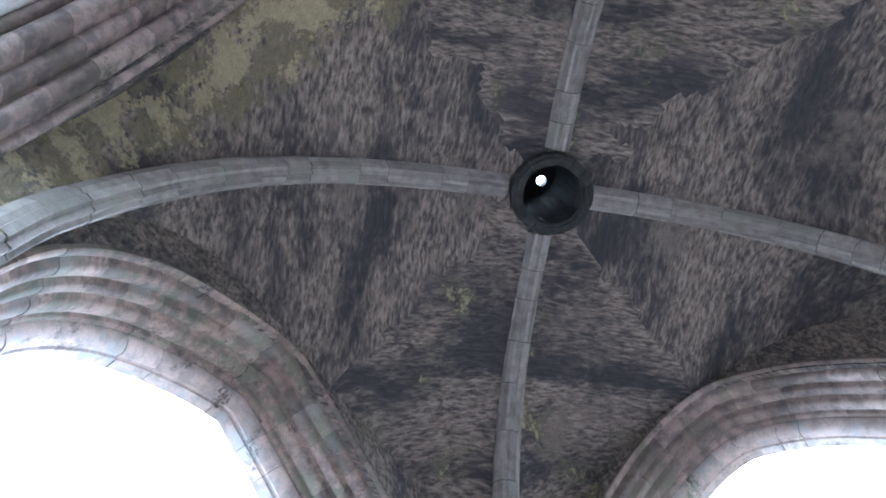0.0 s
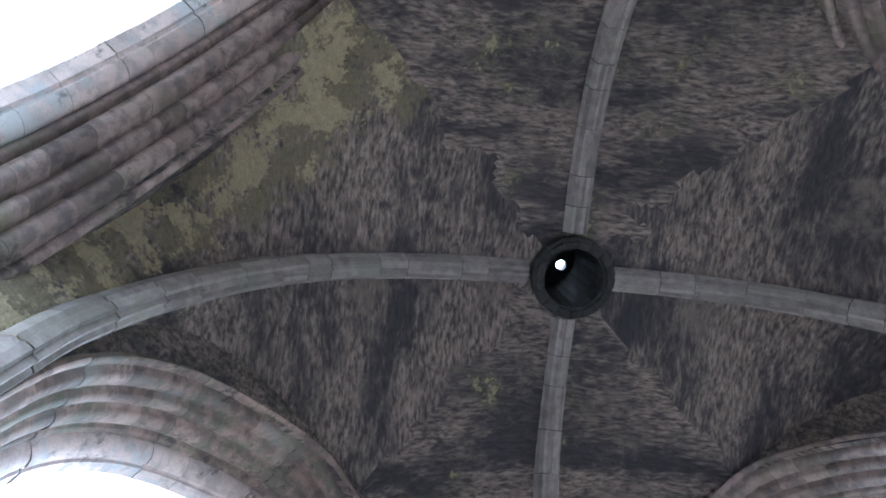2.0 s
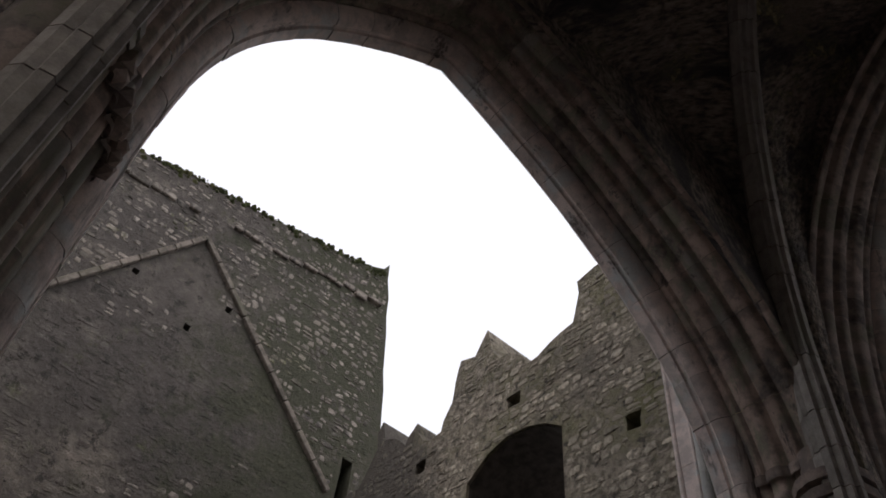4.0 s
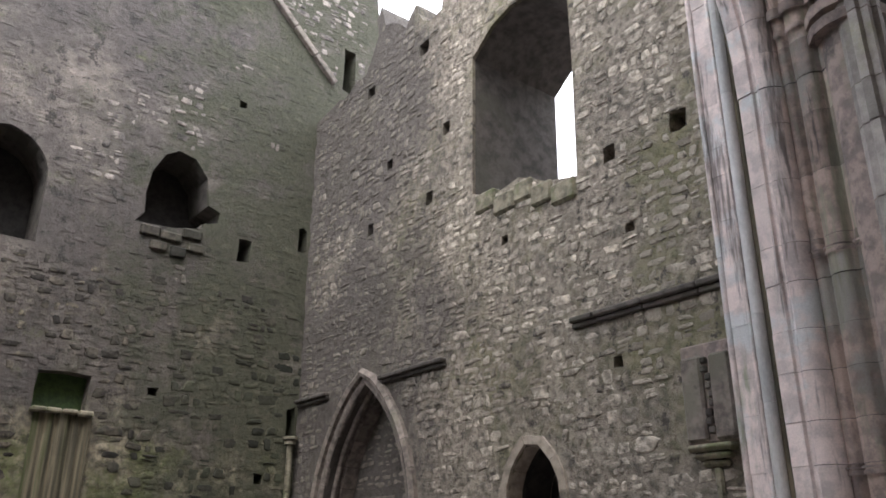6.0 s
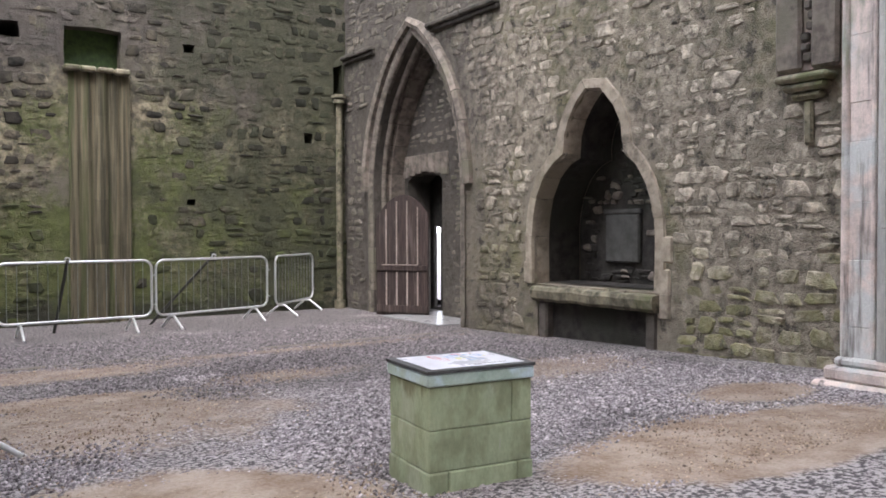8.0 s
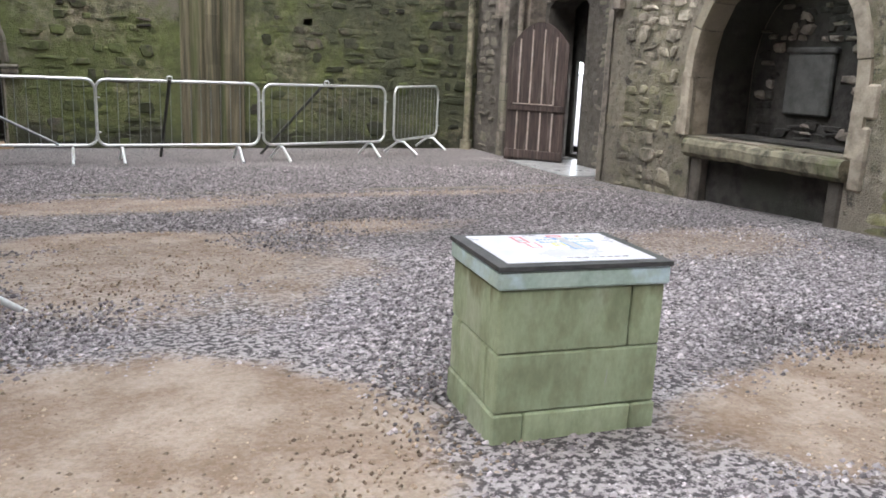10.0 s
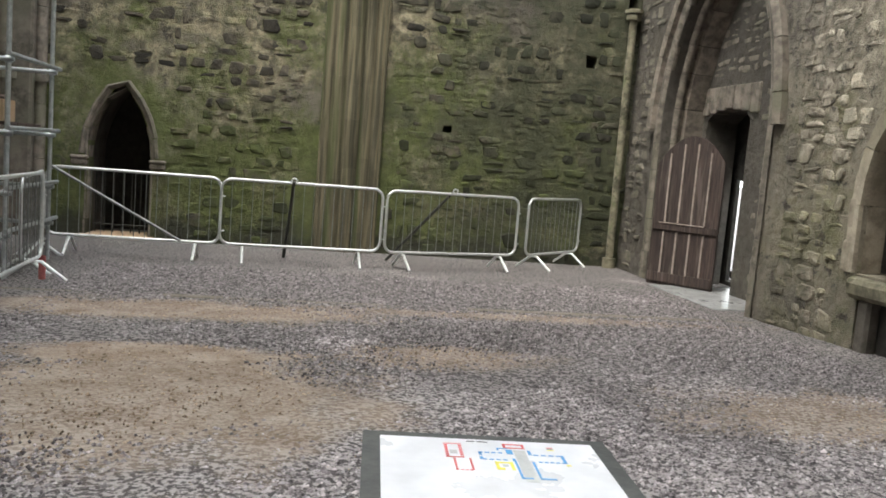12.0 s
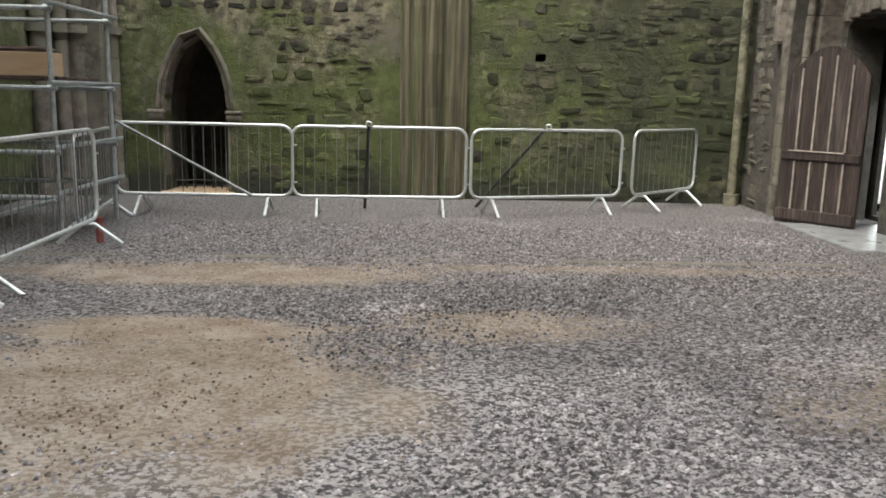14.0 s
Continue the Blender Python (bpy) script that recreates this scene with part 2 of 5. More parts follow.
red_ink = Mat("red_print", (0.65, 0.06, 0.08), (0.6, 0.07, 0.08), island=0.0, bump=0.0, rough=0.35)
blue_ink = Mat("blue_print", (0.06, 0.28, 0.62), (0.07, 0.3, 0.6), island=0.0, bump=0.0, rough=0.35)
yellow_ink = Mat("yellow_print", (0.8, 0.72, 0.1), (0.78, 0.7, 0.12), island=0.0, bump=0.0, rough=0.35)
grey_ink = Mat("grey_print", (0.45, 0.45, 0.47), (0.5, 0.5, 0.5), island=0.0, bump=0.0, rough=0.35)
steel = Mat("galvanised_steel", (0.78, 0.80, 0.81), (0.64, 0.66, 0.68), fine=25, island=0.06, bump=0.05, rough=0.42, metal=0.6)
steel_dull = Mat("weathered_steel_bar", (0.30, 0.31, 0.31), (0.18, 0.19, 0.19), fine=18, island=0.12, bump=0.1, rough=0.5, metal=0.7)
steel_tube = Mat("blue_grey_scaffold_tube", (0.50, 0.53, 0.55), (0.36, 0.39, 0.41), fine=16, island=0.12, bump=0.08, rough=0.45, metal=0.6)
dark_steel = Mat("dark_painted_tube", (0.03, 0.032, 0.03), (0.05, 0.05, 0.045), island=0.0, rough=0.55, bump=0.05)
wood = Mat("dark_oak_door", (0.058, 0.038, 0.033), (0.026, 0.018, 0.016), (0.095, 0.074, 0.066), fine=6, broad=2.2, island=0.2, rough=0.7, stretch=(7, 7, 0.5), bump=0.3, dist=0.01)
wood_pale = Mat("weathered_pale_edge", (0.42, 0.36, 0.32), (0.28, 0.23, 0.2), fine=14, island=0.1, rough=0.8)
board = Mat("pale_plywood", (0.50, 0.36, 0.24), (0.44, 0.31, 0.2), fine=4, island=0.1, stretch=(1, 1, 5), rough=0.75, bump=0.1)
plank = Mat("dark_scaffold_board", (0.09, 0.06, 0.05), (0.06, 0.04, 0.035), island=0.1)
sign_white = Mat("white_sign_board", (0.75, 0.75, 0.73), (0.7, 0.7, 0.68), island=0.0, bump=0.0, rough=0.4)
sign_yellow = Mat("yellow_sign_board", (0.75, 0.6, 0.02), (0.72, 0.58, 0.03), island=0.0, bump=0.0, rough=0.4)
red_paint = Mat("faded_red_marker", (0.4, 0.1, 0.1), (0.35, 0.12, 0.12), island=0.0)
grit_mat = Mat("sandy_grit", (0.38, 0.295, 0.225), (0.23, 0.17, 0.125), fine=20, island=0.6, bump=0.2)
# Far gravel is painted darker, its lower brightness put into the colour.
gravel_mat = Mat("loose_gravel_stones", (0.47, 0.425, 0.44), (0.13, 0.114, 0.122), fine=20, island=0.68, bump=0.2).shade_tone(0.6, 0.5, low=(8.2, 12.5))

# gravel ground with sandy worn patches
# Same painted fall-off of brightness towards the far end as on the stones.
ground_mat = Mat("gravel_ground", (0.40, 0.36, 0.36), (0.06, 0.053, 0.056), fine=34, broad=1.2, edge=(0.44, 0.56), grain=120, island=0.0, bump=0.8, dist=0.02, rough=0.85).shade_tone(0.6, 0.5, low=(8.2, 12.5))
G = ground_mat
PATCHES = ((4.4, 7.45, 1.3, 1.25, 1.0), (8.0, 7.05, 1.75, 0.7, 1.0), (9.35, 8.05, 0.65, 0.42, 0.95), (4.9, 10.35, 1.25, 1.2, 0.75), (4.6, 11.4, 1.1, 0.35, 0.85), (4.6, 13.2, 1.9, 0.6, 0.7), (7.6, 13.6, 3.0, 0.25, 0.45), (6.7, 11.6, 0.8, 0.5, 0.55), (9.1, 10.2, 1.2, 0.7, 0.55))
warp = G.noise(1.6, 5)
total = None
for px, py, ra, rb, force in PATCHES:
    dx = G.math("DIVIDE", G.math("SUBTRACT", G.axis(0), px), ra)
    dy = G.math("DIVIDE", G.math("SUBTRACT", G.axis(1), py), rb)
    d = G.math("SQRT", G.math("ADD", G.math("MULTIPLY", dx, dx), G.math("MULTIPLY", dy, dy)))
    d = G.math("ADD", d, G.math("MULTIPLY_ADD", warp, 0.7 if force == 1.0 else 1.7, -0.35 if force == 1.0 else -0.85))
    s = G.math("MULTIPLY", G.math("SUBTRACT", 1.0, G.ramp(d, 0.86 if force == 1.0 else 0.65, 1.02 if force == 1.0 else 1.2)), force)
    total = s if total is None else G.math("MAXIMUM", total, s)
sand = G.mix(G.ramp(G.noise(3.0, 5), 0.3, 0.7), (0.42, 0.335, 0.268), (0.23, 0.158, 0.104))
sand = G.scale(sand, G.math("MULTIPLY_ADD", G.noise(70, 3), 0.7, 0.65))
G.col = G.mix(G.math("MULTIPLY", total, 0.88), G.col, sand)
G.done()

# ---------------------------------------------------------------- mesh helpers


def link(name, bm, m, parent=None, label="", kind=""):
    bmesh.ops.recalc_face_normals(bm, faces=bm.faces)
    me = bpy.data.meshes.new(name)
    bm.to_mesh(me)
    bm.free()
    me.materials.append(m.m)
    ob = new(name, me)
    if parent:
        ob.parent = parent
    return tagged(ob, label=label, kind=kind)


def part(name, bm, m, parent, label=""):
    return link(name, bm, m, parent, label)


def thing(name, label, category, group="", m=None):
    ob = tagged(new(name), label=label, category=category, group=group)
    if m:
        ob.matrix_basis = m
    return ob


def from_lists(name, verts, faces, m, parent=None, kind="", label=""):
    me = bpy.data.meshes.new(name)
    me.from_pydata(verts, [], faces)
    me.materials.append(m.m)
    ob = new(name, me)
    if parent:
        ob.parent = parent
    return tagged(ob, kind=kind, label=label)


def box(bm, a, b, bevel=0.0, m=None):
    r = bmesh.ops.create_cube(bm, size=1)
    vs = r["verts"]
    for v in vs:
        v.co = Vector([a[i] if v.co[i] < 0 else b[i] for i in range(3)])
    if bevel:
        es = list({e for v in vs for e in v.link_edges})
        got = bmesh.ops.bevel(bm, geom=es, offset=bevel, segments=1, affect="EDGES")
        vs = list({v for f in got["faces"] for v in f.verts} | {v for v in vs if v.is_valid})
    if m:
        bmesh.ops.transform(bm, matrix=m, verts=vs)
    return vs


def tube(bm, pts, r, n=8, closed=False):
    pts = [Vector(p) for p in pts]
    k = len(pts)
    rings = []
    for i, p in enumerate(pts):
        a = pts[(i - 1) % k] if closed or i else p
        b = pts[(i + 1) % k] if closed or i < k - 1 else p
        t = (b - a).normalized()
        x = t.cross(Vector((0.31, 0.17, 0.93)))
        x = (x if x.length > 0.1 else t.cross(Vector((1, 0, 0)))).normalized()
        y = t.cross(x)
        rings.append([bm.verts.new(p + (x * math.cos(q) + y * math.sin(q)) * r) for q in (2 * math.pi * j / n for j in range(n))])
    for i in range(k if closed else k - 1):
        u, v = rings[i], rings[(i + 1) % k]
        for j in range(n):
            f = bm.faces.new((u[j], u[(j + 1) % n], v[(j + 1) % n], v[j]))
            f.smooth = True
    if not closed:
        for ring in (rings[0], rings[-1]):
            for e in bm.faces.new(ring).edges:
                e.smooth = False


def inside(poly, u, v):
    hit, j = False, len(poly) - 1
    for i in range(len(poly)):
        a, b = poly[i], poly[j]
        if (a[1] > v) != (b[1] > v) and u < (b[0] - a[0]) * (v - a[1]) / (b[1] - a[1]) + a[0]:
            hit = not hit
        j = i
    return hit


def slab(bm, outer, holes, place, depth):
    """A wall of that depth with openings that go through it; place(u, v, w) gives the world point, w into the wall."""
    loops = []
    for poly in [outer, *holes]:
        vs = [bm.verts.new(place(u, v, 0)) for u, v in poly]
        loops.append((poly, vs, [bm.edges.new((vs[i], vs[(i + 1) % len(vs)])) for i in range(len(vs))]))
    bmesh.ops.triangle_fill(bm, use_beauty=True, use_dissolve=False, edges=[e for _, _, es in loops for e in es])
    front = [f for f in bm.faces if all(any(v in vs for _, vs, _ in loops) for v in f.verts)]
    twin = {}
    for poly, vs, _ in loops:
        for v, (a, b) in zip(vs, poly):
            twin[v] = bm.verts.new(place(a, b, depth))
    for f in front:
        bm.faces.new([twin[v] for v in reversed(f.verts)])
    for _, vs, _ in loops:
        for i in range(len(vs)):
            a, b = vs[i], vs[(i + 1) % len(vs)]
            bm.faces.new((a, b, twin[b], twin[a]))


def pointed(u, half, spring, apex, foot, n=8):
    """Outline of a pointed-arch opening, from the foot up and over."""
    rise = apex - spring
    rad = (rise * rise + half * half) / (2 * half)
    pts = [(u - half, foot)]
    top = math.asin(min(1.0, rise / rad))
    for i in range(n + 1):
        q = top * i / n
        pts.append((u - half + rad - rad * math.cos(q), spring + rad * math.sin(q)))
    right = [(2 * u - a, b) for a, b in reversed(pts[:-1])]
    return pts + right


def rough_line(pts, step, amp, rng):
    out = []
    for (a, b), (c, d) in zip(pts, pts[1:]):
        n = max(1, int(math.hypot(c - a, d - b) / step))
        for i in range(n):
            t = i / n
            out.append((a + (c - a) * t + rng.uniform(-amp, amp) * (i > 0), b + (d - b) * t + rng.uniform(-amp, amp) * (i > 0)))
    return out + [pts[-1]]


# ten stone shapes on a unit square: outline at the wall, a smaller worn face in front
STONES = []
_rng = random.Random(5)
for _ in range(10):
    base = [(-0.5, -0.34), (-0.36, -0.5), (0.34, -0.5), (0.5, -0.3), (0.5, 0.33), (0.33, 0.5), (-0.35, 0.5), (-0.5, 0.32)]
    base = [(u + _rng.uniform(-0.17, 0.07) * (1 if u > 0 else -1), v + _rng.uniform(-0.17, 0.08) * (1 if v > 0 else -1)) for u, v in base]
    face = [(u * _rng.uniform(0.72, 0.86), v * _rng.uniform(0.7, 0.84)) for u, v in base]
    lift = [_rng.uniform(0.55, 1.0) for _ in face]
    STONES.append((base, face, lift))
STONE_FACES = [(i, (i + 1) % 8, 8 + (i + 1) % 8, 8 + i) for i in range(8)] + [(16, 8 + i, 8 + (i + 1) % 8) for i in range(8)]


def stone_points(k):
    base, face, lift = STONES[k]
    return [(u, v, 0.0) for u, v in base] + [(u, v, h) for (u, v), h in zip(face, lift)] + [(0, 0, 1.0)]


def rubble(wall, place, area, ok, courses, widths, proud, material, seed, near=None, gap=0.02, small="rubble_stones", fill=0.95, split=0.3):
    """Lays uneven courses of stones on a wall; those in near(u, v) are stones of their own, the rest one joined part."""
    rng = random.Random(seed)
    u0, u1, v0, v1 = area
    verts, faces, singles, v = [], [], [], v0
    while v < v1:
        h = rng.uniform(*courses)
        u = u0 + rng.uniform(-0.2, 0)
        while u < u1:
            w = rng.uniform(*widths) * (1.5 if rng.random() < 0.12 else 1)
            lifts = ((0.0, rng.uniform(0.92, 1.12)),)
            if rng.random() < split and h > 0.13:
                t = rng.uniform(0.4, 0.6)
                lifts = ((t / 2 - 0.5, t), (t / 2, 1 - t))
            for lift, share in lifts:
                hh = h * share
                cu, cv = u + w / 2, v + h / 2 + h * lift + 0.07 * noise.noise((u * 0.9, v * 0.9, seed)) + rng.uniform(-0.015, 0.015)
                if ok(cu, cv) and ok(cu - w * 0.45, cv - hh * 0.4) and ok(cu + w * 0.45, cv + hh * 0.4) and ok(cu - w * 0.45, cv + hh * 0.4) and ok(cu + w * 0.45, cv - hh * 0.4) and rng.random() < fill:
                    item = (cu, cv, w - gap, hh - gap, rng.uniform(*proud), rng.randrange(10), rng.uniform(-0.1, 0.1))
                    if near and near(cu, cv) and len(singles) < 300:
                        singles.append(item)
                    else:
                        o = len(verts)
                        c, s = math.cos(item[6]), math.sin(item[6])
                        for a, b, d in stone_points(item[5]):
                            a, b = a * item[2], b * item[3]
                            verts.append(place(cu + a * c - b * s, cv + a * s + b * c, 0.01 - d * item[4]))
                        faces += [tuple(o + i for i in f) for f in STONE_FACES]
            u += w
        v += h
    if verts:
        from_lists(small, verts, faces, material, wall, kind="stuff")
    return singles


LATER = []


def stones_later(wall, place, singles, material):
    LATER.append((wall, place, singles, material))


def sweep(bm, path, section, joints=0.45, rng=None, gap=0.006):
    """Sweeps a section (offset outwards, depth) along stations (point at depth 0, outward direction, depth direction) in blocks with open joints."""
    length = [0.0]
    for i in range(1, len(path)):
        length.append(length[-1] + (path[i][0] - path[i - 1][0]).length)

    def at(s):
        s = min(max(s, 0.0), length[-1])
        i = 1
        while i < len(path) - 1 and length[i] < s:
            i += 1
        t = (s - length[i - 1]) / max(1e-6, length[i] - length[i - 1])
        p, o, d = path[i - 1][0].lerp(path[i][0], t), path[i - 1][1].lerp(path[i][1], t).normalized(), path[i][2]
        return p, o, d

    s = 0.0
    while s < length[-1] - 0.02:
        e = min(length[-1], s + joints * (rng.uniform(0.6, 1.35) if rng else 1))
        n = max(1, int((e - s) / 0.22))
        off = rng.uniform(-0.008, 0.008) if rng else 0
        rows = []
        for i in range(n + 1):
            p, o, d = at(s + gap + (e - s - 2 * gap) * i / n)
            rows.append([bm.verts.new(p + o * (r + off) + d * b) for r, b in section])
        for u, v in zip(rows, rows[1:]):
            for j in range(len(section) - 1):
                bm.faces.new((u[j], u[j + 1], v[j + 1], v[j])).smooth = True
        for row in rows:
            for j in range(1, len(section) - 1):
                p, q, r = Vector(section[j - 1]), Vector(section[j]), Vector(section[j + 1])
                if (q - p).length > 1e-4 and (r - q).length > 1e-4 and (q - p).angle(r - q) > 0.7:
                    for e2 in row[j].link_edges:
                        if e2.other_vert(row[j]) not in row:
                            e2.smooth = False
        s = e


def roll(r, b, rad, a0, a1, n=6):
    return [(r - rad * math.sin(radians(a0 + (a1 - a0) * i / n)), b + rad * math.cos(radians(a0 + (a1 - a0) * i / n))) for i in range(n + 1)]

# ---------------------------------------------------------------- ground


def ground_z(y):
    return 0.32 if y < 6 else 0.06 + (14 - y) * 0.0325 if y < 14 else 0.055


ys = [-400, -60, -20, -8, 0, 3, 6, 7, 8, 9, 10, 11, 12, 13, 13.5, 13.97, 14.03, 14.6, 15.5, 16.5, 18, 20, 30, 80, 400]
xs = [-400, -80, -30, -12, -4, 0, 1, 2, 3, 4, 5, 6, 7, 8, 9, 10, 11, 12, 16, 24, 40, 90, 400]
gv = [(x, y, ground_z(y) + (0.018 * noise.noise((x * 0.9, y * 0.9, 0)) if -8 < x < 16 and 3 < y < 13.5 else 0)) for y in ys for x in xs]
gf = [(j * len(xs) + i, j * len(xs) + i + 1, (j + 1) * len(xs) + i + 1, (j + 1) * len(xs) + i) for j in range(len(ys) - 1) for i in range(len(xs) - 1)]
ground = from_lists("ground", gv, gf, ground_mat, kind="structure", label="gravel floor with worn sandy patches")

rng = random.Random(11)


def sandy(x, y):
    return max((f * (1.25 - math.hypot((x - a) / c, (y - b) / d)) for a, b, c, d, f in PATCHES))


heaps = {"loose_gravel": ([], []), "sandy_grit": ([], [])}
for i in range(115000):
    near = rng.random() ** 1.5
    x, y = rng.uniform(3.3, 10.4), 6.7 + near * 9.4
    s = sandy(x, y) * 2.2 + 0.5 * noise.noise((x * 1.6, y * 1.6, 4))
    grit = rng.random() < s
    if grit and rng.random() < 0.78:
        continue
    r = rng.uniform(0.006, 0.016) * (1.5 if rng.random() < 0.07 else 1) * (0.7 if grit else 1)
    verts, faces = heaps["sandy_grit" if grit else "loose_gravel"]
    o, z, q = len(verts), ground_z(y), rng.uniform(0, 3.1)
    for k in range(4):
        a = q + k * 1.57 + rng.uniform(-0.3, 0.3)
        verts.append((x + r * math.cos(a), y + r * 0.8 * math.sin(a), z - 0.003 + r * 0.35))
    verts.append((x + r * 0.2, y, z + r * rng.uniform(0.7, 1.0)))
    verts.append((x, y, z - 0.01))
    faces += [(o + k, o + (k + 1) % 4, o + 4) for k in range(4)] + [(o + (k + 1) % 4, o + k, o + 5) for k in range(4)]
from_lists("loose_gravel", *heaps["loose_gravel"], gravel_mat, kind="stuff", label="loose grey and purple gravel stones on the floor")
from_lists("sandy_grit", *heaps["sandy_grit"], grit_mat, kind="stuff", label="tan sandy grit in the worn patches")

# low worn kerb line where the floor steps down
bm = bmesh.new()
x = 2.4
while x < 10.6:
    w = rng.uniform(0.5, 1.1)
    box(bm, (x, 13.93 + rng.uniform(-0.015, 0.015), -0.1), (x + w - 0.02, 14.06, 0.062 + rng.uniform(-0.008, 0.01)), 0.012)
    x += w
link("floor_edging", bm, Mat("worn_edging_stone", (0.20, 0.175, 0.15), (0.14, 0.12, 0.10), fine=8, island=0.15), kind="structure")

# ---------------------------------------------------------------- end wall
YE, XR, XL = 18.5, 10.9, 0.9


def on_end(u, v, w):
    return Vector((u, YE + w, v))


def rect(u, v, w, h):
    """A rough-edged rectangular hole."""
    r = random.Random(int(u * 100 + v * 1000))
    pts = ((-1, -1), (0, -1), (1, -1), (1, 0), (1, 1), (0.1, 1), (-1, 1), (-1, -0.1))
    return [(u + (p + r.uniform(-0.16, 0.16)) * w / 2, v + (q + r.uniform(-0.16, 0.16)) * h / 2) for p, q in pts]


rng = random.Random(3)
top = rough_line([(12.55, -0.3), (12.55, 15.5), (12.28, 17.5), (12.02, 19.6), (11.77, 21.85), (11.6, 21.5), (10.95, 21.15), (7.82, 20.5), (5.22, 20.1), (3.1, 19.6), (2.95, 18.4), (2.75, 17.2), (2.5, 15.3), (0.4, 14.6), (0.4, -0.3)], 0.6, 0.05, rng)
west_window = pointed(4.55, 0.8, 8.5, 9.4, 7.25, 6)
mid_window = [(7.02, 8.12), (7.2, 8.35), (7.16, 8.75), (7.24, 9.3), (7.45, 9.72), (7.72, 9.9), (8.1, 9.82), (8.4, 9.45), (8.48, 8.85), (8.75, 8.75), (8.72, 8.5), (8.42, 8.42), (8.4, 8.3), (7.8, 8.16)]
end_door = pointed(2.95, 0.44, 1.28, 2.36, 0.06, 10)
recess = [(5.8, 4.28), (6.25, 4.27), (6.69, 4.29), (6.68, 4.6), (6.7, 4.96), (6.3, 4.99), (5.81, 4.96), (5.79, 4.6)]
end_holes = [west_window, mid_window, end_door, recess, rect(9.37, 8.03, 0.28, 0.5), rect(10.74, 8.62, 0.22, 0.56), rect(10.12, 3.37, 0.17, 0.2), rect(7.85, 2.1, 0.14, 0.11), rect(5.0, 4.8, 0.3, 0.24), rect(10.76, 4.55, 0.2, 0.6), rect(11.72, 13.55, 0.34, 1.25), rect(7.83, 4.82, 0.2, 0.16), rect(6.5, 15.2, 0.16, 0.2), rect(7.3, 16.4, 0.18, 0.2), rect(4.8, 15.9, 0.16, 0.16), rect(9.0, 11.5, 0.16, 0.16)]
bm = bmesh.new()
slab(bm, top, end_holes, on_end, 1.1)
wall_end = link("wall_end", bm, mortar_end, kind="structure", label="high mossy rubble end wall with blocked openings")
# Near-black backing paints the darkness behind the end wall's openings.
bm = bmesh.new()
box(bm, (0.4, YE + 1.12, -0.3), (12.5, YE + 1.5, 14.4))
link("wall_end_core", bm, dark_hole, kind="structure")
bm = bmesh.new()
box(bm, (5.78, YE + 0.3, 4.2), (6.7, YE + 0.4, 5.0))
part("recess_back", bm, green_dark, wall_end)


def end_ok(u, v):
    if not inside(top, u, v) or (5.72 < u < 6.86 and v < 4.4) or (2.3 < u < 3.6 and v < 2.6 and abs(u - 2.95) < 0.66):
        return False
    return not any(inside(h, u, v) for h in end_holes)


near_end = lambda u, v: 4.0 < u < 9.5 and 0.3 < v < 2.9
s1 = rubble(wall_end, on_end, (1.9, 10.9, 0.1, 7.0), end_ok, (0.15, 0.3), (0.14, 0.4), (0.016, 0.036), stone_end, 21, near_end, gap=0.04, fill=0.5, split=0.2)
stones_later(wall_end, on_end, s1, stone_end)

rubble(wall_end, on_end, (1.9, 10.85, 0.08, 7.0), end_ok, (0.08, 0.21), (0.09, 0.32), (0.006, 0.024), face_end, 23, gap=0.012, fill=0.92, small="mossy_stones")
rubble(wall_end, on_end, (0.6, 12.0, 7.0, 15.0), end_ok, (0.09, 0.22), (0.12, 0.4), (0.005, 0.022), face_end, 24, gap=0.012, fill=0.85, small="mossy_stones")


def upper_ok(u, v):
    line = 18.2 - (u - 5.99) * 0.98 if u > 5.99 else 18.2 - (5.99 - u) * 1.47
    plain = v < line and noise.noise((u * 0.7, v * 0.7, 5)) > -0.25
    return end_ok(u, v) and not plain


rubble(wall_end, on_end, (0.5, 12.0, 7.0, 21.6), upper_ok, (0.12, 0.25), (0.12, 0.34), (0.006, 0.035), plaster_end, 22, fill=0.72, small="upper_stones")

# uneven offset course below the coping, and moss and grass along the gable top
rng = random.Random(19)
bm = bmesh.new()
u = 3.0
while u < 11.4:
    w = rng.uniform(0.2, 0.6)
    v = 18.55 + (u - 3.0) * 0.145 + rng.uniform(-0.1, 0.1)
    if rng.random() < 0.8:
        box(bm, (u, YE - rng.uniform(0.07, 0.16), v), (u + w - 0.03, YE + 0.05, v + rng.uniform(0.12, 0.26)), 0.03)
    u += w
part("offset_course", bm, plaster_end, wall_end, "ragged projecting course below the gable top")
verts, faces = [], []
for k in range(700):
    u = rng.uniform(3.1, 11.7)
    v = (19.6 + (u - 3.1) * 0.232 if u < 5.22 else 20.1 + (u - 5.22) * 0.154 if u < 7.82 else 20.5 + (u - 7.82) * 0.21) + rng.uniform(-0.32, 0.03) * rng.random()
    y, r = YE + rng.uniform(-0.07, 0.3), rng.uniform(0.03, 0.11)
    o, q = len(verts), rng.uniform(0, 6)
    verts += [(u + r * math.cos(q + j * 1.2566), y - 0.4 * r * math.sin(q + j), v + r * 0.7 * math.sin(q + j * 1.2566)) for j in range(5)] + [(u, y - r * 0.9, v + r * 0.25), (u, y + r, v)]
    faces += [(o + j, o + (j + 1) % 5, o + 5) for j in range(5)] + [(o + (j + 1) % 5, o + j, o + 6) for j in range(5)]
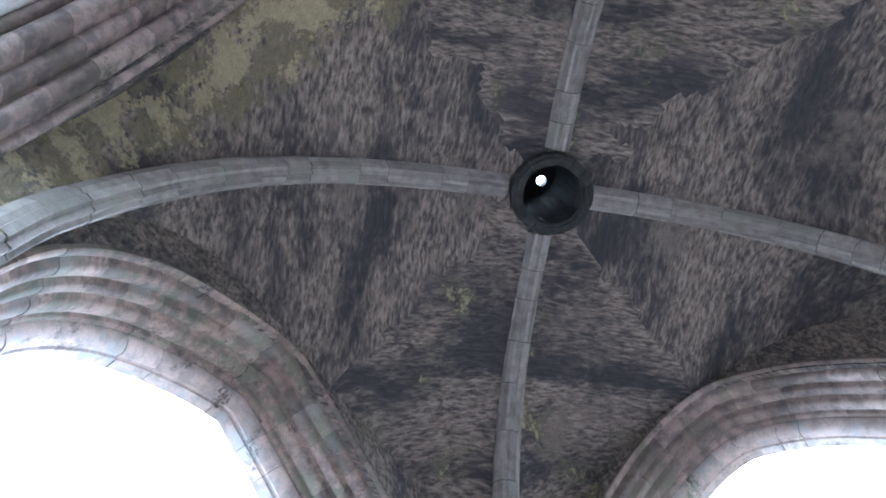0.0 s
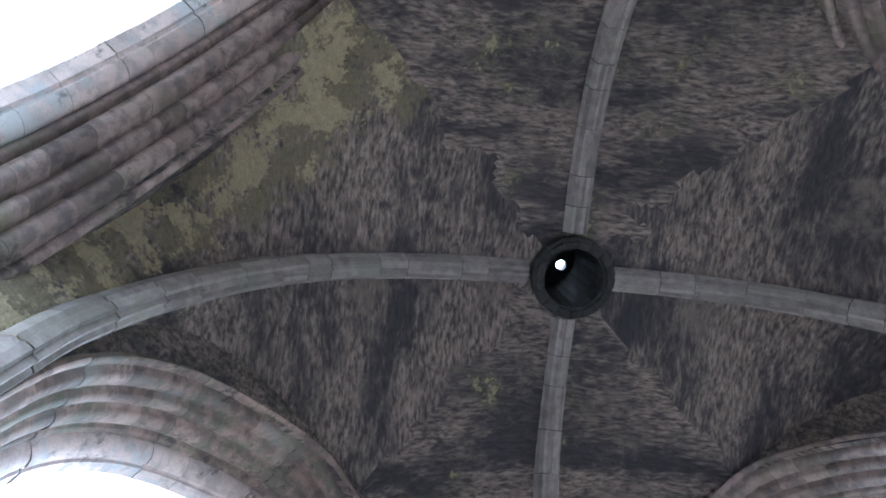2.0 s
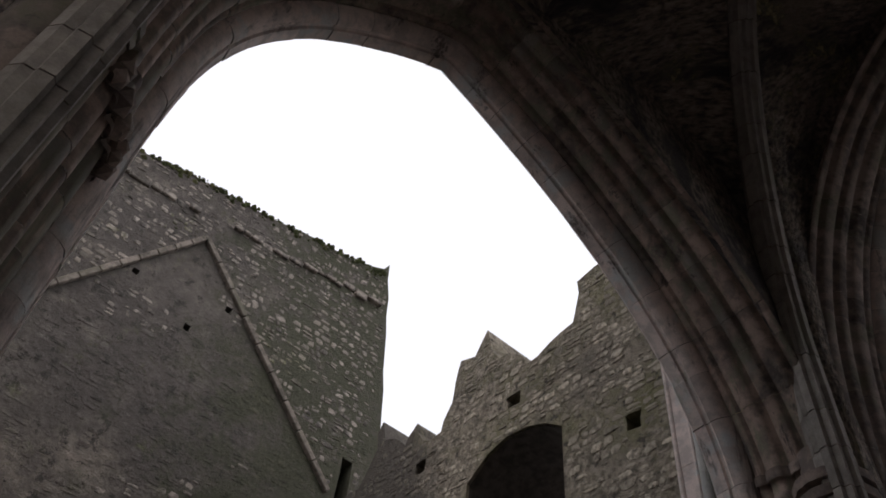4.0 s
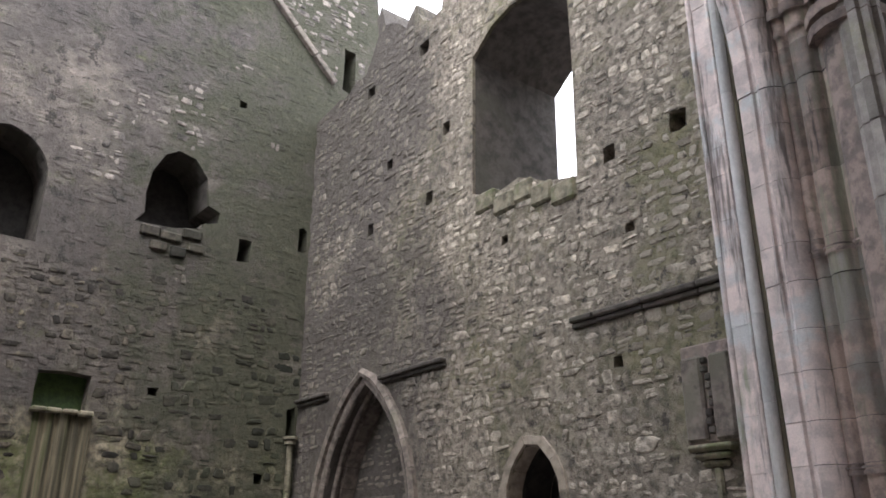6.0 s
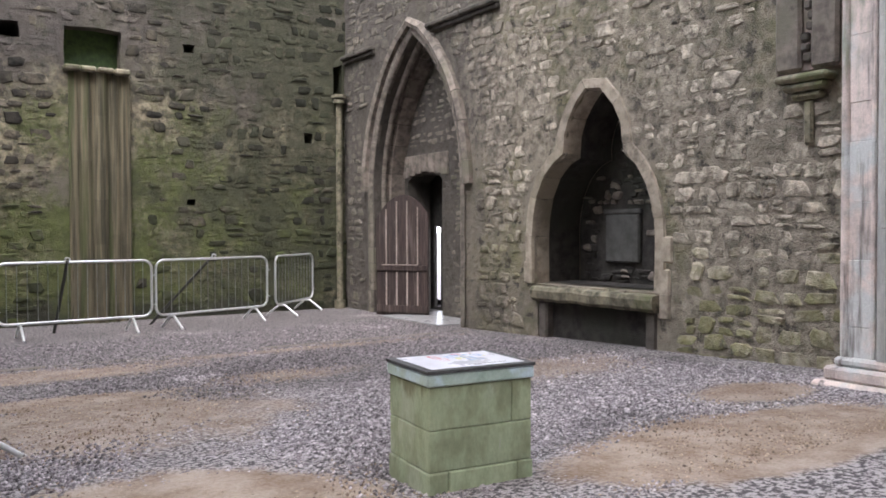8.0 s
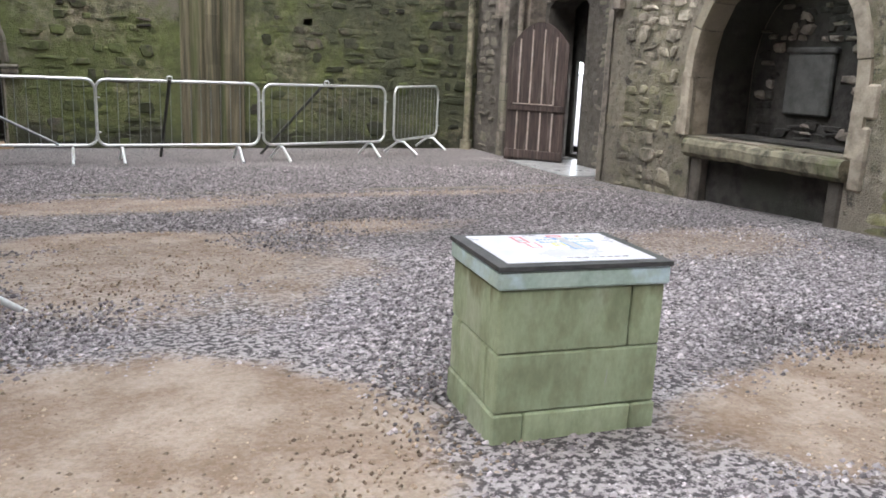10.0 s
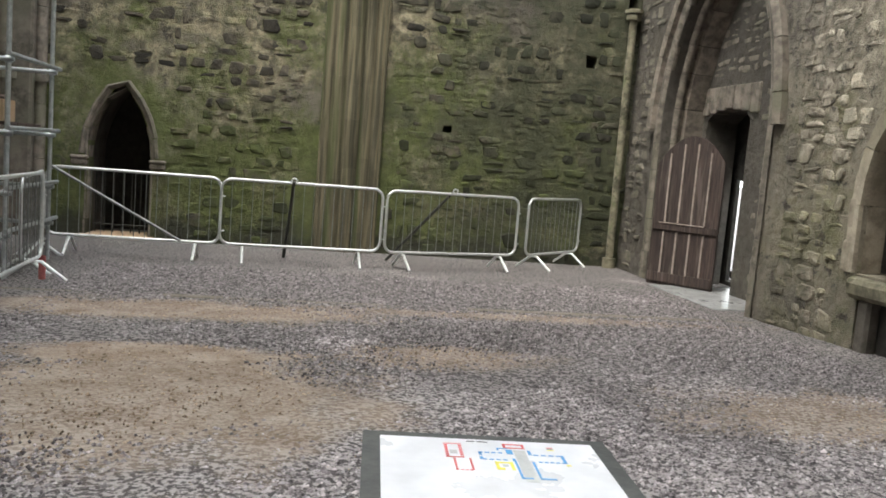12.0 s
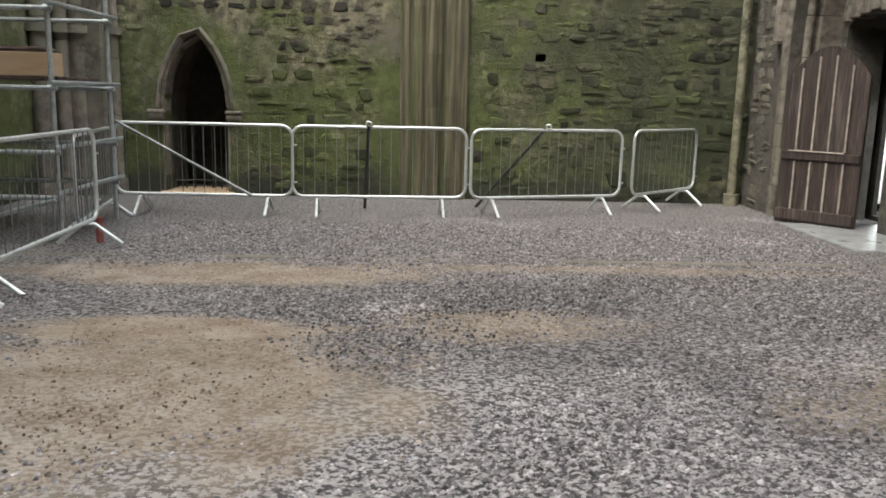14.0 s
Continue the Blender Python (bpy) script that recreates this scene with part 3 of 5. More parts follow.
from_lists("gable_moss", verts, faces, moss_tuft, kind="stuff", label="dark green moss and grass along the gable top")

# mossy sill stones under the ragged window, weathered roof crease, hood over the door
rng = random.Random(8)
for cu, cv, ww, hh in ((7.35, 7.98, 0.4, 0.22), (7.78, 7.95, 0.42, 0.2), (8.2, 8.1, 0.4, 0.22), (7.55, 7.7, 0.34, 0.2), (7.95, 7.66, 0.32, 0.24), (8.3, 7.82, 0.36, 0.2)):
    bm = bmesh.new()
    box(bm, (cu - ww / 2, YE - 0.07, cv - hh / 2), (cu + ww / 2, YE + 0.1, cv + hh / 2), 0.03)
    part("sill_stone", bm, stone_end, wall_end)
bm = bmesh.new()
for (a, b), (c, d) in (((3.1, 13.9), (5.99, 18.15)), ((5.99, 18.15), (11.3, 12.95))):
    n = 9
    for i in range(n):
        t0, t1 = i / n, (i + 0.97) / n
        p, q = Vector((a + (c - a) * t0, 0, b + (d - b) * t0)), Vector((a + (c - a) * t1, 0, b + (d - b) * t1))
        ang = math.atan2(d - b, c - a)
        m = Matrix.Translation(((p.x + q.x) / 2, YE - 0.05, (p.z + q.z) / 2)) @ Matrix.Rotation(-ang, 4, "Y")
        ln = (q - p).length / 2
        box(bm, (-ln, -0.08, -0.075), (ln, 0.08, 0.075), 0.02, m)
part("roof_crease", bm, dressed, wall_end, "pale stone weathering line of a lost roof")


def arch_path(place, u, half, spring, apex, foot, jamb=True, n=14, shape=None):
    """Stations along a pointed arch for sweep(): point, outward direction, depth direction."""
    pts = pointed(u, half, spring, apex, foot, n) if shape is None else shape
    if not jamb:
        pts = pts[1:-1]
    z = place(0, 0, 0)
    deep = place(0, 0, 1) - z
    out = []
    for i, (a, b) in enumerate(pts):
        p, q = pts[max(i - 1, 0)], pts[min(i + 1, len(pts) - 1)]
        t = Vector((q[0] - p[0], q[1] - p[1])).normalized()
        out.append((place(a, b, 0), place(-t.y, t.x, 0) - z, deep))
    return out


def arch_part(name, parent, place, u, half, spring, apex, foot, section, m, jamb=True, joints=0.45, seed=1, label="", shape=None, gap=0.006):
    bm = bmesh.new()
    sweep(bm, arch_path(place, u, half, spring, apex, foot, jamb, 14, shape), section, joints, random.Random(seed), gap)
    return part(name, bm, m, parent, label)


arch_part("door_hood", wall_end, on_end, 2.95, 0.46, 1.28, 2.38, 0.06, [(0.1, 0.03), (0.1, -0.05), (0.07, -0.08), (0.035, -0.06), (0.025, -0.02), (0.0, -0.01), (-0.015, 0.3)], dressed, jamb=False, joints=0.55)
arch_part("door_jamb", wall_end, on_end, 2.95, 0.44, 1.28, 2.36, 0.06, [(0.04, 0.0), (0.015, -0.012), (0.0, 0.02), (0.0, 0.32)], dressed, joints=0.36)
for u in (2.4, 3.5):
    bm = bmesh.new()
    box(bm, (u - 0.12, YE - 0.11, 1.2), (u + 0.12, YE + 0.06, 1.26), 0.02)
    box(bm, (u - 0.11, YE - 0.1, 1.12), (u + 0.11, YE + 0.06, 1.2), 0.02)
    part("hood_stop", bm, dressed, wall_end)
bm = bmesh.new()
box(bm, (2.42, YE - 0.12, -0.1), (3.48, YE + 0.6, 0.1), 0.015)
part("door_step", bm, board, wall_end, "pale timber threshold board")
gate = thing("inner_gate", "dark steel railing gate inside the arched doorway", "gate", m=Matrix.Translation((2.95, YE + 0.35, 0.1)))
for z in (0.12, 0.95):
    bm = bmesh.new()
    tube(bm, [(-0.43, 0, z), (0.43, 0, z)], 0.014, 6)
    part("rail", bm, dark_steel, gate)
for i in range(7):
    bm = bmesh.new()
    tube(bm, [(-0.39 + i * 0.13, 0, 0.0), (-0.39 + i * 0.13, 0, 0.95)], 0.009, 6)
    part("bar", bm, dark_steel, gate)

# broken respond on the end wall: bundled shafts with a ledge
bm = bmesh.new()
box(bm, (5.85, YE - 0.06, 0.0), (6.82, YE + 0.02, 4.25), 0.02)
for i, (u, r) in enumerate(((5.95, 0.08), (6.12, 0.1), (6.34, 0.13), (6.56, 0.1), (6.72, 0.08))):
    z = 0.0
    while z < 4.2:
        e = min(4.24, z + rng.uniform(0.35, 0.8))
        tube(bm, [(u, YE + 0.0, z), (u, YE + 0.0, e - 0.003)], r, 12)
        z = e
part("respond", bm, shaft_mossy, wall_end, "streaked cluster of cut-off stone shafts")
bm = bmesh.new()
for u in (5.9, 6.14, 6.42, 6.68):
    box(bm, (u - 0.13, YE - 0.2, 4.2 + rng.uniform(0, 0.03)), (u + 0.12, YE + 0.05, 4.31), 0.025)
part("respond_ledge", bm, slab_stone, wall_end)
# corner shaft with a small capital
bm = bmesh.new()
tube(bm, [(10.72, YE - 0.12, 0.02), (10.72, YE - 0.12, 4.12)], 0.062, 10)
tube(bm, [(10.72, YE - 0.12, 0.02), (10.72, YE - 0.12, 0.22)], 0.11, 10)
tube(bm, [(10.72, YE - 0.12, 4.08), (10.72, YE - 0.12, 4.16)], 0.12, 10)
tube(bm, [(10.72, YE - 0.12, 4.18), (10.72, YE - 0.12, 4.24)], 0.15, 10)
part("corner_shaft", bm, slab_stone, wall_end, "thin stone corner shaft with moulded capital")

# ---------------------------------------------------------------- right wall


def on_right(u, v, w):
    return Vector((XR + w, u, v))


rng = random.Random(14)
rtop = rough_line([(7.6, -0.3), (18.5, -0.3), (18.5, 11.7), (17.8, 11.8), (16.4, 11.95), (16.05, 12.5), (15.85, 13.5), (15.65, 12.9), (15.3, 12.75), (14.85, 12.35), (14.5, 12.75), (14.25, 12.2), (14.0, 12.05), (13.65, 12.1), (13.35, 12.9), (13.2, 13.75), (12.75, 13.6), (12.4, 14.15), (12.25, 13.5), (12.0, 13.1), (11.7, 13.05), (11.2, 12.45), (10.65, 12.6), (10.0, 12.75), (9.85, 13.75), (9.4, 13.85), (7.6, 13.9)], 0.26, 0.085, rng)
window_r = [(10.38, 7.15), (10.34, 9.2), (10.36, 10.55), (10.75, 10.82), (11.2, 10.97), (11.7, 11.0), (12.2, 10.85), (12.72, 10.45), (12.74, 9.0), (12.76, 7.72), (12.2, 7.5), (11.6, 7.6), (11.0, 7.3)]


def bend(p, c, q, n=7):
    return [((1 - t) ** 2 * p[0] + 2 * t * (1 - t) * c[0] + t * t * q[0], (1 - t) ** 2 * p[1] + 2 * t * (1 - t) * c[1] + t * t * q[1]) for t in (k / n for k in range(1, n + 1))]


TOMB = 11.52
tomb = [(12.62, 0.84), (12.63, 1.6), *bend((12.63, 1.6), (12.56, 2.36), (12.03, 2.55)), *bend((12.03, 2.55), (12.1, 3.05), (TOMB, 3.47))]
tomb = [(a + 0.05 * (b < 2.5), b) for a, b in tomb] + [(2 * TOMB - a + 0.08 * (b < 2.5), b) for a, b in reversed(tomb[:-1])]
door_arch = pointed(15.9, 1.42, 2.3, 4.95, 0.02, 10)
under_bench = [(10.46, 0.0), (12.6, 0.0), (12.6, 0.615), (10.46, 0.615)]
right_holes = [window_r, tomb, door_arch, rect(9.86, 4.27, 0.15, 0.15), rect(13.98, 8.1, 0.2, 0.25), rect(15.93, 8.11, 0.2, 0.25), rect(11.97, 6.64, 0.15, 0.15), rect(9.75, 7.26, 0.22, 0.26), rect(8.58, 7.27, 0.26, 0.3), rect(13.48, 9.33, 0.2, 0.25), rect(15.32, 9.31, 0.2, 0.22), rect(11.55, 11.75, 0.34, 0.3), rect(14.2, 11.5, 0.3, 0.3), rect(16.1, 11.4, 0.28, 0.28), rect(8.9, 9.9, 0.3, 0.3), rect(9.5, 6.05, 0.15, 0.15)]
bm = bmesh.new()
slab(bm, rtop, [*right_holes, under_bench], on_right, 1.3)
slab(bm, rtop, [window_r, [(14.3, 0.0), (14.3, 5.2), (18.45, 5.2), (18.45, 0.0)]], lambda u, v, w: Vector((XR + 1.31 + w, u, v)), 0.5)
wall_right = link("wall_right", bm, mortar_right, kind="structure", label="ruined limestone rubble side wall with broken top")
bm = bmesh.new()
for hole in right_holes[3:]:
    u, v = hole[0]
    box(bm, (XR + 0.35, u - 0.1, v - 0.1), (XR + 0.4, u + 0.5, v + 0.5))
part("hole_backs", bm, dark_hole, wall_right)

def right_ok(u, v):
    if not inside(rtop, u, v) or (8.1 < u < 9.0 and 2.9 < v < 4.35) or (10.2 < u < 12.7 and v < 0.86):
        return False
    if abs(u - 15.85) < 1.75 and v < 5.5 and inside(pointed(15.85, 1.75, 2.3, 5.5, -0.5, 6), u, v):
        return False
    if abs(u - TOMB) < 1.5 and inside([(TOMB + (a - TOMB) * 1.14, 1.0 + (b - 1.0) * 1.12 if b > 1 else 0) for a, b in tomb], u, v):
        return False
    return not any(inside(h, u, v) for h in right_holes)


near_right = lambda u, v: 8.0 < u < 14.4 and 0.3 < v < 3.6
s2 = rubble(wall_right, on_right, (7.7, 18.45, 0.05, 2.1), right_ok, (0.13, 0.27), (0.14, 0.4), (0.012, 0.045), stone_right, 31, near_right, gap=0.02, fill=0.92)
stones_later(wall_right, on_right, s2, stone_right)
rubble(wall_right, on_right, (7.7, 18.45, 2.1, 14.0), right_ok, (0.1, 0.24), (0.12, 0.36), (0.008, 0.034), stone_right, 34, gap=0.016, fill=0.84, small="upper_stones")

# deep window: mossy broken sill and stepped outer jamb that leaves a slot of sky
bm = bmesh.new()
rng = random.Random(2)
for cu, cv, ww in ((10.65, 7.12, 0.5), (11.1, 7.25, 0.45), (11.5, 7.45, 0.42), (11.95, 7.4, 0.5), (12.4, 7.58, 0.5)):
    box(bm, (XR - 0.06, cu - ww / 2, cv - 0.3), (XR + 0.5, cu + ww / 2, cv + 0.05), 0.04)
part("window_sill", bm, slab_stone, wall_right, "mossy broken window sill")

# dark linings of the deep openings, their shade painted on
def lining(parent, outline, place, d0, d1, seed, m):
    """Reveal of an opening, faced a little inside the wall's own edge in a colour that holds its shade and grime."""
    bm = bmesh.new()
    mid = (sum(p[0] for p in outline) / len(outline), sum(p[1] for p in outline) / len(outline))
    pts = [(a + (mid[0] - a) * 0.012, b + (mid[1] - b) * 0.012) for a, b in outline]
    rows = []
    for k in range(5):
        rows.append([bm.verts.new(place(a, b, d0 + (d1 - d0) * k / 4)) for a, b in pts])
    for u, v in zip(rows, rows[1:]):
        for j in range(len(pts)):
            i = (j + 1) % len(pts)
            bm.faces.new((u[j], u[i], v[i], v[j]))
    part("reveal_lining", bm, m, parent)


lining(wall_right, window_r, on_right, 0.06, 2.13, 1, shade_dark)
lining(wall_right, tomb, on_right, 0.26, 0.84, 2, recess_shade)
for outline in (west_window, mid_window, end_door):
    lining(wall_end, outline, on_end, 0.08 if outline is not end_door else 0.34, 1.09, 3, shade_dark)

# string courses
for a, b in ((13.45, 15.35), (8.0, 10.6), (17.2, 18.45)):
    bm = bmesh.new()
    u = a
    while u < b:
        e = min(b, u + rng.uniform(0.5, 0.9))
        box(bm, (XR - 0.13, u, 4.92), (XR + 0.03, e - 0.01, 5.0), 0.02)
        box(bm, (XR - 0.07, u, 4.85), (XR + 0.03, e - 0.01, 4.92), 0.015)
        u = e
    part("string_course", bm, shade_dark, wall_right, "dark weathered stone drip course")

# doorway arch: hood, orders, blocking wall behind with a small door opening
arch_part("doorway_hood", wall_right, on_right, 15.9, 1.46, 2.3, 4.98, 0.0, [(0.3, 0.02), (0.3, -0.08), (0.22, -0.13), (0.14, -0.1), (0.12, -0.02)], dressed, jamb=False, joints=0.5)
arch_part("doorway_order", wall_right, on_right, 15.9, 1.42, 2.3, 4.95, 0.0, [(0.16, -0.03), (0.06, -0.035), *roll(0.06, 0.03, 0.06, 20, 180), (0.05, 0.12), *roll(-0.02, 0.22, 0.06, 20, 180), (-0.02, 0.32), (-0.08, 0.34), (-0.1, 0.62)], dressed, joints=0.42, seed=4)
BX = 0.62
SLOT = 16.89


def on_block(u, v, w):
    return Vector((XR + BX + w, u, v))


small_door = [(15.93, 0.0), (15.93, 2.5), (16.1, 2.62), (16.5, 2.66), (16.9, 2.62), (17.1, 2.5), (17.1, 0.0)]
bm = bmesh.new()
slab(bm, [(14.4, -0.05), (17.3, -0.05), (17.3, 5.2), (14.4, 5.2)], [[(a, b + 0.001) for a, b in small_door]], on_block, 0.5)
block_wall = link("door_blocking_wall", bm, mortar_right, kind="structure", label="rubble infill around the small doorway")
rubble(block_wall, on_block, (14.45, 17.3, 0.1, 5.1), lambda u, v: inside(pointed(15.85, 1.4, 2.3, 5.0, 0, 6), u, v) and not (15.7 < u < 17.3 and v < 3.05), (0.08, 0.15), (0.15, 0.4), (0.008, 0.022), dressed, 33, small="infill_stones")
bm = bmesh.new()
for i in range(7):
    u = 15.72 + i * 0.22
    box(bm, (XR + BX - 0.03, u, 2.66 - abs(i - 3) * 0.03), (XR + BX + 0.2, u + 0.205, 2.98), 0.015)
part("lintel_voussoirs", bm, dressed, block_wall)
# Pale slab that paints the wet doorway glare lying on the gravel.
bm = bmesh.new()
box(bm, (XR - 0.25, 14.75, -0.05), (XR + 2.1, 16.6, 0.075), 0.01)
link("threshold", bm, Mat("wet_glare_slab", (0.34, 0.34, 0.35), (0.22, 0.22, 0.23), fine=5, island=0, rough=0.3, bump=0.2), kind="structure")

# Pale sheet added outside so that the door slot looks bright.
bm = bmesh.new()
box(bm, (XR + 2.4, 15.0, -0.1), (XR + 16, 42.0, 0.02), 0.01)
link("slot_brightener", bm, Mat("slot_bright_pale", (0.62, 0.61, 0.58), (0.5, 0.49, 0.47), fine=3, island=0), kind="structure", label="pale sheet added outside to brighten the door slot")

# added screen that keeps the passage dark and leaves a narrow slot of daylight
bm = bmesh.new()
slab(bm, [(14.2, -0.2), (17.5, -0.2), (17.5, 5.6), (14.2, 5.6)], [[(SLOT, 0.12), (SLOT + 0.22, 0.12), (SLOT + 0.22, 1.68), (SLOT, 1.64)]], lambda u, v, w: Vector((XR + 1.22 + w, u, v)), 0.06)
link("passage_dark_screen", bm, dark_hole, kind="structure")

# wooden door leaf, ajar
hinge, tipp = Vector((10.72, 16.9, 0.06)), Vector((11.34, 16.13, 0.06))
ang = math.degrees(math.atan2(tipp.y - hinge.y, tipp.x - hinge.x))
leaf = thing("wooden_door", "dark brown arched plank door standing ajar in stone doorway", "door", m=pose(*hinge, 0, 0, ang))
LW, LH = 1.0, 2.17


def leaf_top(x):
    t = abs(x / LW - 0.52) / 0.52
    return LH - 0.42 * t ** 2.0


N_PL = 5
for i in range(N_PL):
    a, b = LW * i / N_PL + 0.004, LW * (i + 1) / N_PL - 0.004
    bm = bmesh.new()
    pts = [(a, 0.0), (b, 0.0)] + [(b + (a - b) * k / 4, leaf_top(b + (a - b) * k / 4)) for k in range(5)]
    slab(bm, pts, [], lambda u, v, w: Vector((u, w, v)), 0.05)
    part("plank", bm, wood, leaf)
for i in range(1, N_PL):
    x = LW * i / N_PL
    for z0, z1 in ((0.1, 0.78), (0.92, leaf_top(x) - 0.1)):
        bm = bmesh.new()
        box(bm, (x - 0.012, -0.022, z0), (x + 0.012, 0.0, z1), 0.003)
        part("cover_strip", bm, wood_pale, leaf, "worn pale cover strip")
for z, h in ((0.04, 0.14), (0.8, 0.1)):
    bm = bmesh.new()
    box(bm, (0.02, -0.028, z), (LW - 0.02, -0.001, z + h), 0.008)
    part("ledge", bm, wood, leaf)
bm = bmesh.new()
box(bm, (0.12, -0.04, 0.9), (LW - 0.2, -0.012, 0.915), 0.003)
part("ledge_edge", bm, wood_pale, leaf, "worn pale upper edge")

# trefoil tomb recess: dressed surround, back wall painted in shade, panel and bench slab
bm = bmesh.new()
path = []
for i, (a, b) in enumerate(tomb):
    p, q = tomb[max(i - 1, 0)], tomb[min(i + 1, len(tomb) - 1)]
    t = Vector((q[0] - p[0], q[1] - p[1])).normalized()
    path.append((on_right(a, b, 0), Vector((0, -t.y, t.x)) * -1, Vector((1, 0, 0))))
sweep(bm, path, [(0.17, 0.02), (0.155, -0.028), (0.02, -0.032), (0.0, 0.0), (-0.012, 0.12), (-0.012, 0.26)], 0.55, random.Random(6))
part("tomb_surround", bm, dressed_pale, wall_right, "pale dressed trefoil-headed surround")


def on_tomb(u, v, w):
    return Vector((XR + 0.85 + w, u, v))


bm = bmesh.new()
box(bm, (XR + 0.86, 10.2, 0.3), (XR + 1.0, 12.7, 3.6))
tomb_back = link("tomb_recess_back", bm, recess_shade, kind="structure")
rubble(tomb_back, on_tomb, (10.25, 12.65, 0.86, 3.5), lambda u, v: not (11.4 < u < 12.2 and 1.1 < v < 1.95) and inside(tomb, u, v), (0.1, 0.2), (0.12, 0.32), (0.01, 0.04), recess_shade, 36, small="recess_stones", fill=0.8)
bm = bmesh.new()
box(bm, (XR + 0.79, 11.48, 1.14), (XR + 0.87, 12.1, 1.8), 0.02)
box(bm, (XR + 0.77, 11.45, 1.8), (XR + 0.87, 12.13, 1.87), 0.02)
part("memorial_panel", bm, dark_slab, tomb_back, "plain grey memorial slab")
rubble(tomb_back, on_tomb, (11.2, 12.4, 0.9, 2.35), lambda u, v: not (11.42 < u < 12.16 and 1.1 < v < 1.92), (0.08, 0.16), (0.1, 0.24), (0.03, 0.06), dressed, 38, small="pale_patch_stones", fill=0.55)
bench = thing("stone_bench", "mossy stone bench slab projecting from trefoil wall recess", "bench")
rng = random.Random(61)
for a, b in ((10.42, 11.15), (11.16, 11.9), (11.91, 12.63)):
    bm = bmesh.new()
    fronts = [XR - 0.13 + (u - 10.33) * 0.015 for u in (a, b)]
    rows = []
    for k in range(6):
        u = a + (b - a) * k / 5
        x = fronts[0] + (fronts[1] - fronts[0]) * k / 5 + rng.uniform(-0.012, 0.012)
        d = rng.uniform(-0.01, 0.008)
        rows.append([bm.verts.new((x + p, u, q + d)) for p, q in ((0.05, 0.615), (0.0, 0.66), (-0.012, 0.76), (0.012, 0.805), (0.06, 0.82))] + [bm.verts.new((XR + 0.84, u, 0.82)), bm.verts.new((XR + 0.84, u, 0.615))])
    for r0, r1 in zip(rows, rows[1:]):
        for j in range(7):
            bm.faces.new((r0[j], r0[(j + 1) % 7], r1[(j + 1) % 7], r1[j]))
    bm.faces.new(rows[0])
    bm.faces.new(rows[-1])
    part("slab", bm, slab_stone, bench)
# Plinth takes the slab's shadow and dark algae as its colour.
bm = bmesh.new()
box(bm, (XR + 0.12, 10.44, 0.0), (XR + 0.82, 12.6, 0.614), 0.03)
part("plinth", bm, recess_shade, bench)
for u in (10.46, 12.4):
    bm = bmesh.new()
    box(bm, (XR - 0.02, u, 0.0), (XR + 0.13, u + 0.18, 0.614), 0.03)
    part("support_block", bm, shade_dark, bench)

for u, v, w in ((10.36, 0.98, 0.2), (10.33, 1.36, 0.22), (10.34, 0.7, 0.16), (12.8, 1.0, 0.18), (12.78, 1.42, 0.16)):
    bm = bmesh.new()
    box(bm, (XR - 0.03, u - w / 2, v - 0.16), (XR + 0.05, u + w / 2, v + 0.15), 0.02)
    part("quoin", bm, dressed_pale, wall_right)

# damaged statue niche with corbel
niche = thing("statue_niche", "weathered twin-panel statue niche with mossy corbel on wall", "niche")
bm = bmesh.new()
box(bm, (XR - 0.04, 8.2, 3.1), (XR + 0.02, 8.9, 4.25), 0.02)
part("back_panel", bm, ashlar_dark, niche)
for u0, u1 in ((8.22, 8.5), (8.6, 8.88)):
    bm = bmesh.new()
    box(bm, (XR - 0.1, u0, 3.12), (XR - 0.02, u1, 4.1), 0.03)
    part("side_panel", bm, dressed, niche)
bm = bmesh.new()
rng = random.Random(12)
for i in range(9):
    u, v = 8.55 + rng.uniform(-0.05, 0.05), 3.2 + i * 0.1
    box(bm, (XR - 0.09, u - 0.04, v), (XR - 0.02, u + 0.04, v + 0.08), 0.015)
part("broken_mullion", bm, shade_dark, niche, "dark broken stone edge between panels")
bm = bmesh.new()
for z, o in ((3.0, 0.2), (2.92, 0.15), (2.84, 0.09)):
    box(bm, (XR - o, 8.55 - o - 0.08, z), (XR + 0.02, 8.55 + o + 0.08, z + 0.08), 0.03)
part("corbel", bm, slab_stone, niche, "dark mossy moulded corbel")
bm = bmesh.new()
box(bm, (XR - 0.05, 8.5, 2.4), (XR + 0.01, 8.6, 2.84), 0.025)
part("pendant", bm, slab_stone, niche)
bm = bmesh.new()
tube(bm, [(XR - 0.16, 8.06, 7.4), (XR + 0.05, 8.06, 7.4)], 0.14, 10)
part("rain_spout_stone", bm, ashlar_dark, wall_right)

# left wall of the roofless nave, mostly out of sight, with a cluster of shafts at the corner
bm = bmesh.new()
slab(bm, rough_line([(7.2, -0.3), (18.6, -0.3), (18.6, 9.4), (14, 8.8), (10, 9.6), (7.2, 9.2)], 0.6, 0.06, rng), [], lambda u, v, w: Vector((XL - w, u, v)), 1.2)
link("wall_left", bm, mortar_end, kind="structure", label="mossy rubble side wall")
bm = bmesh.new()
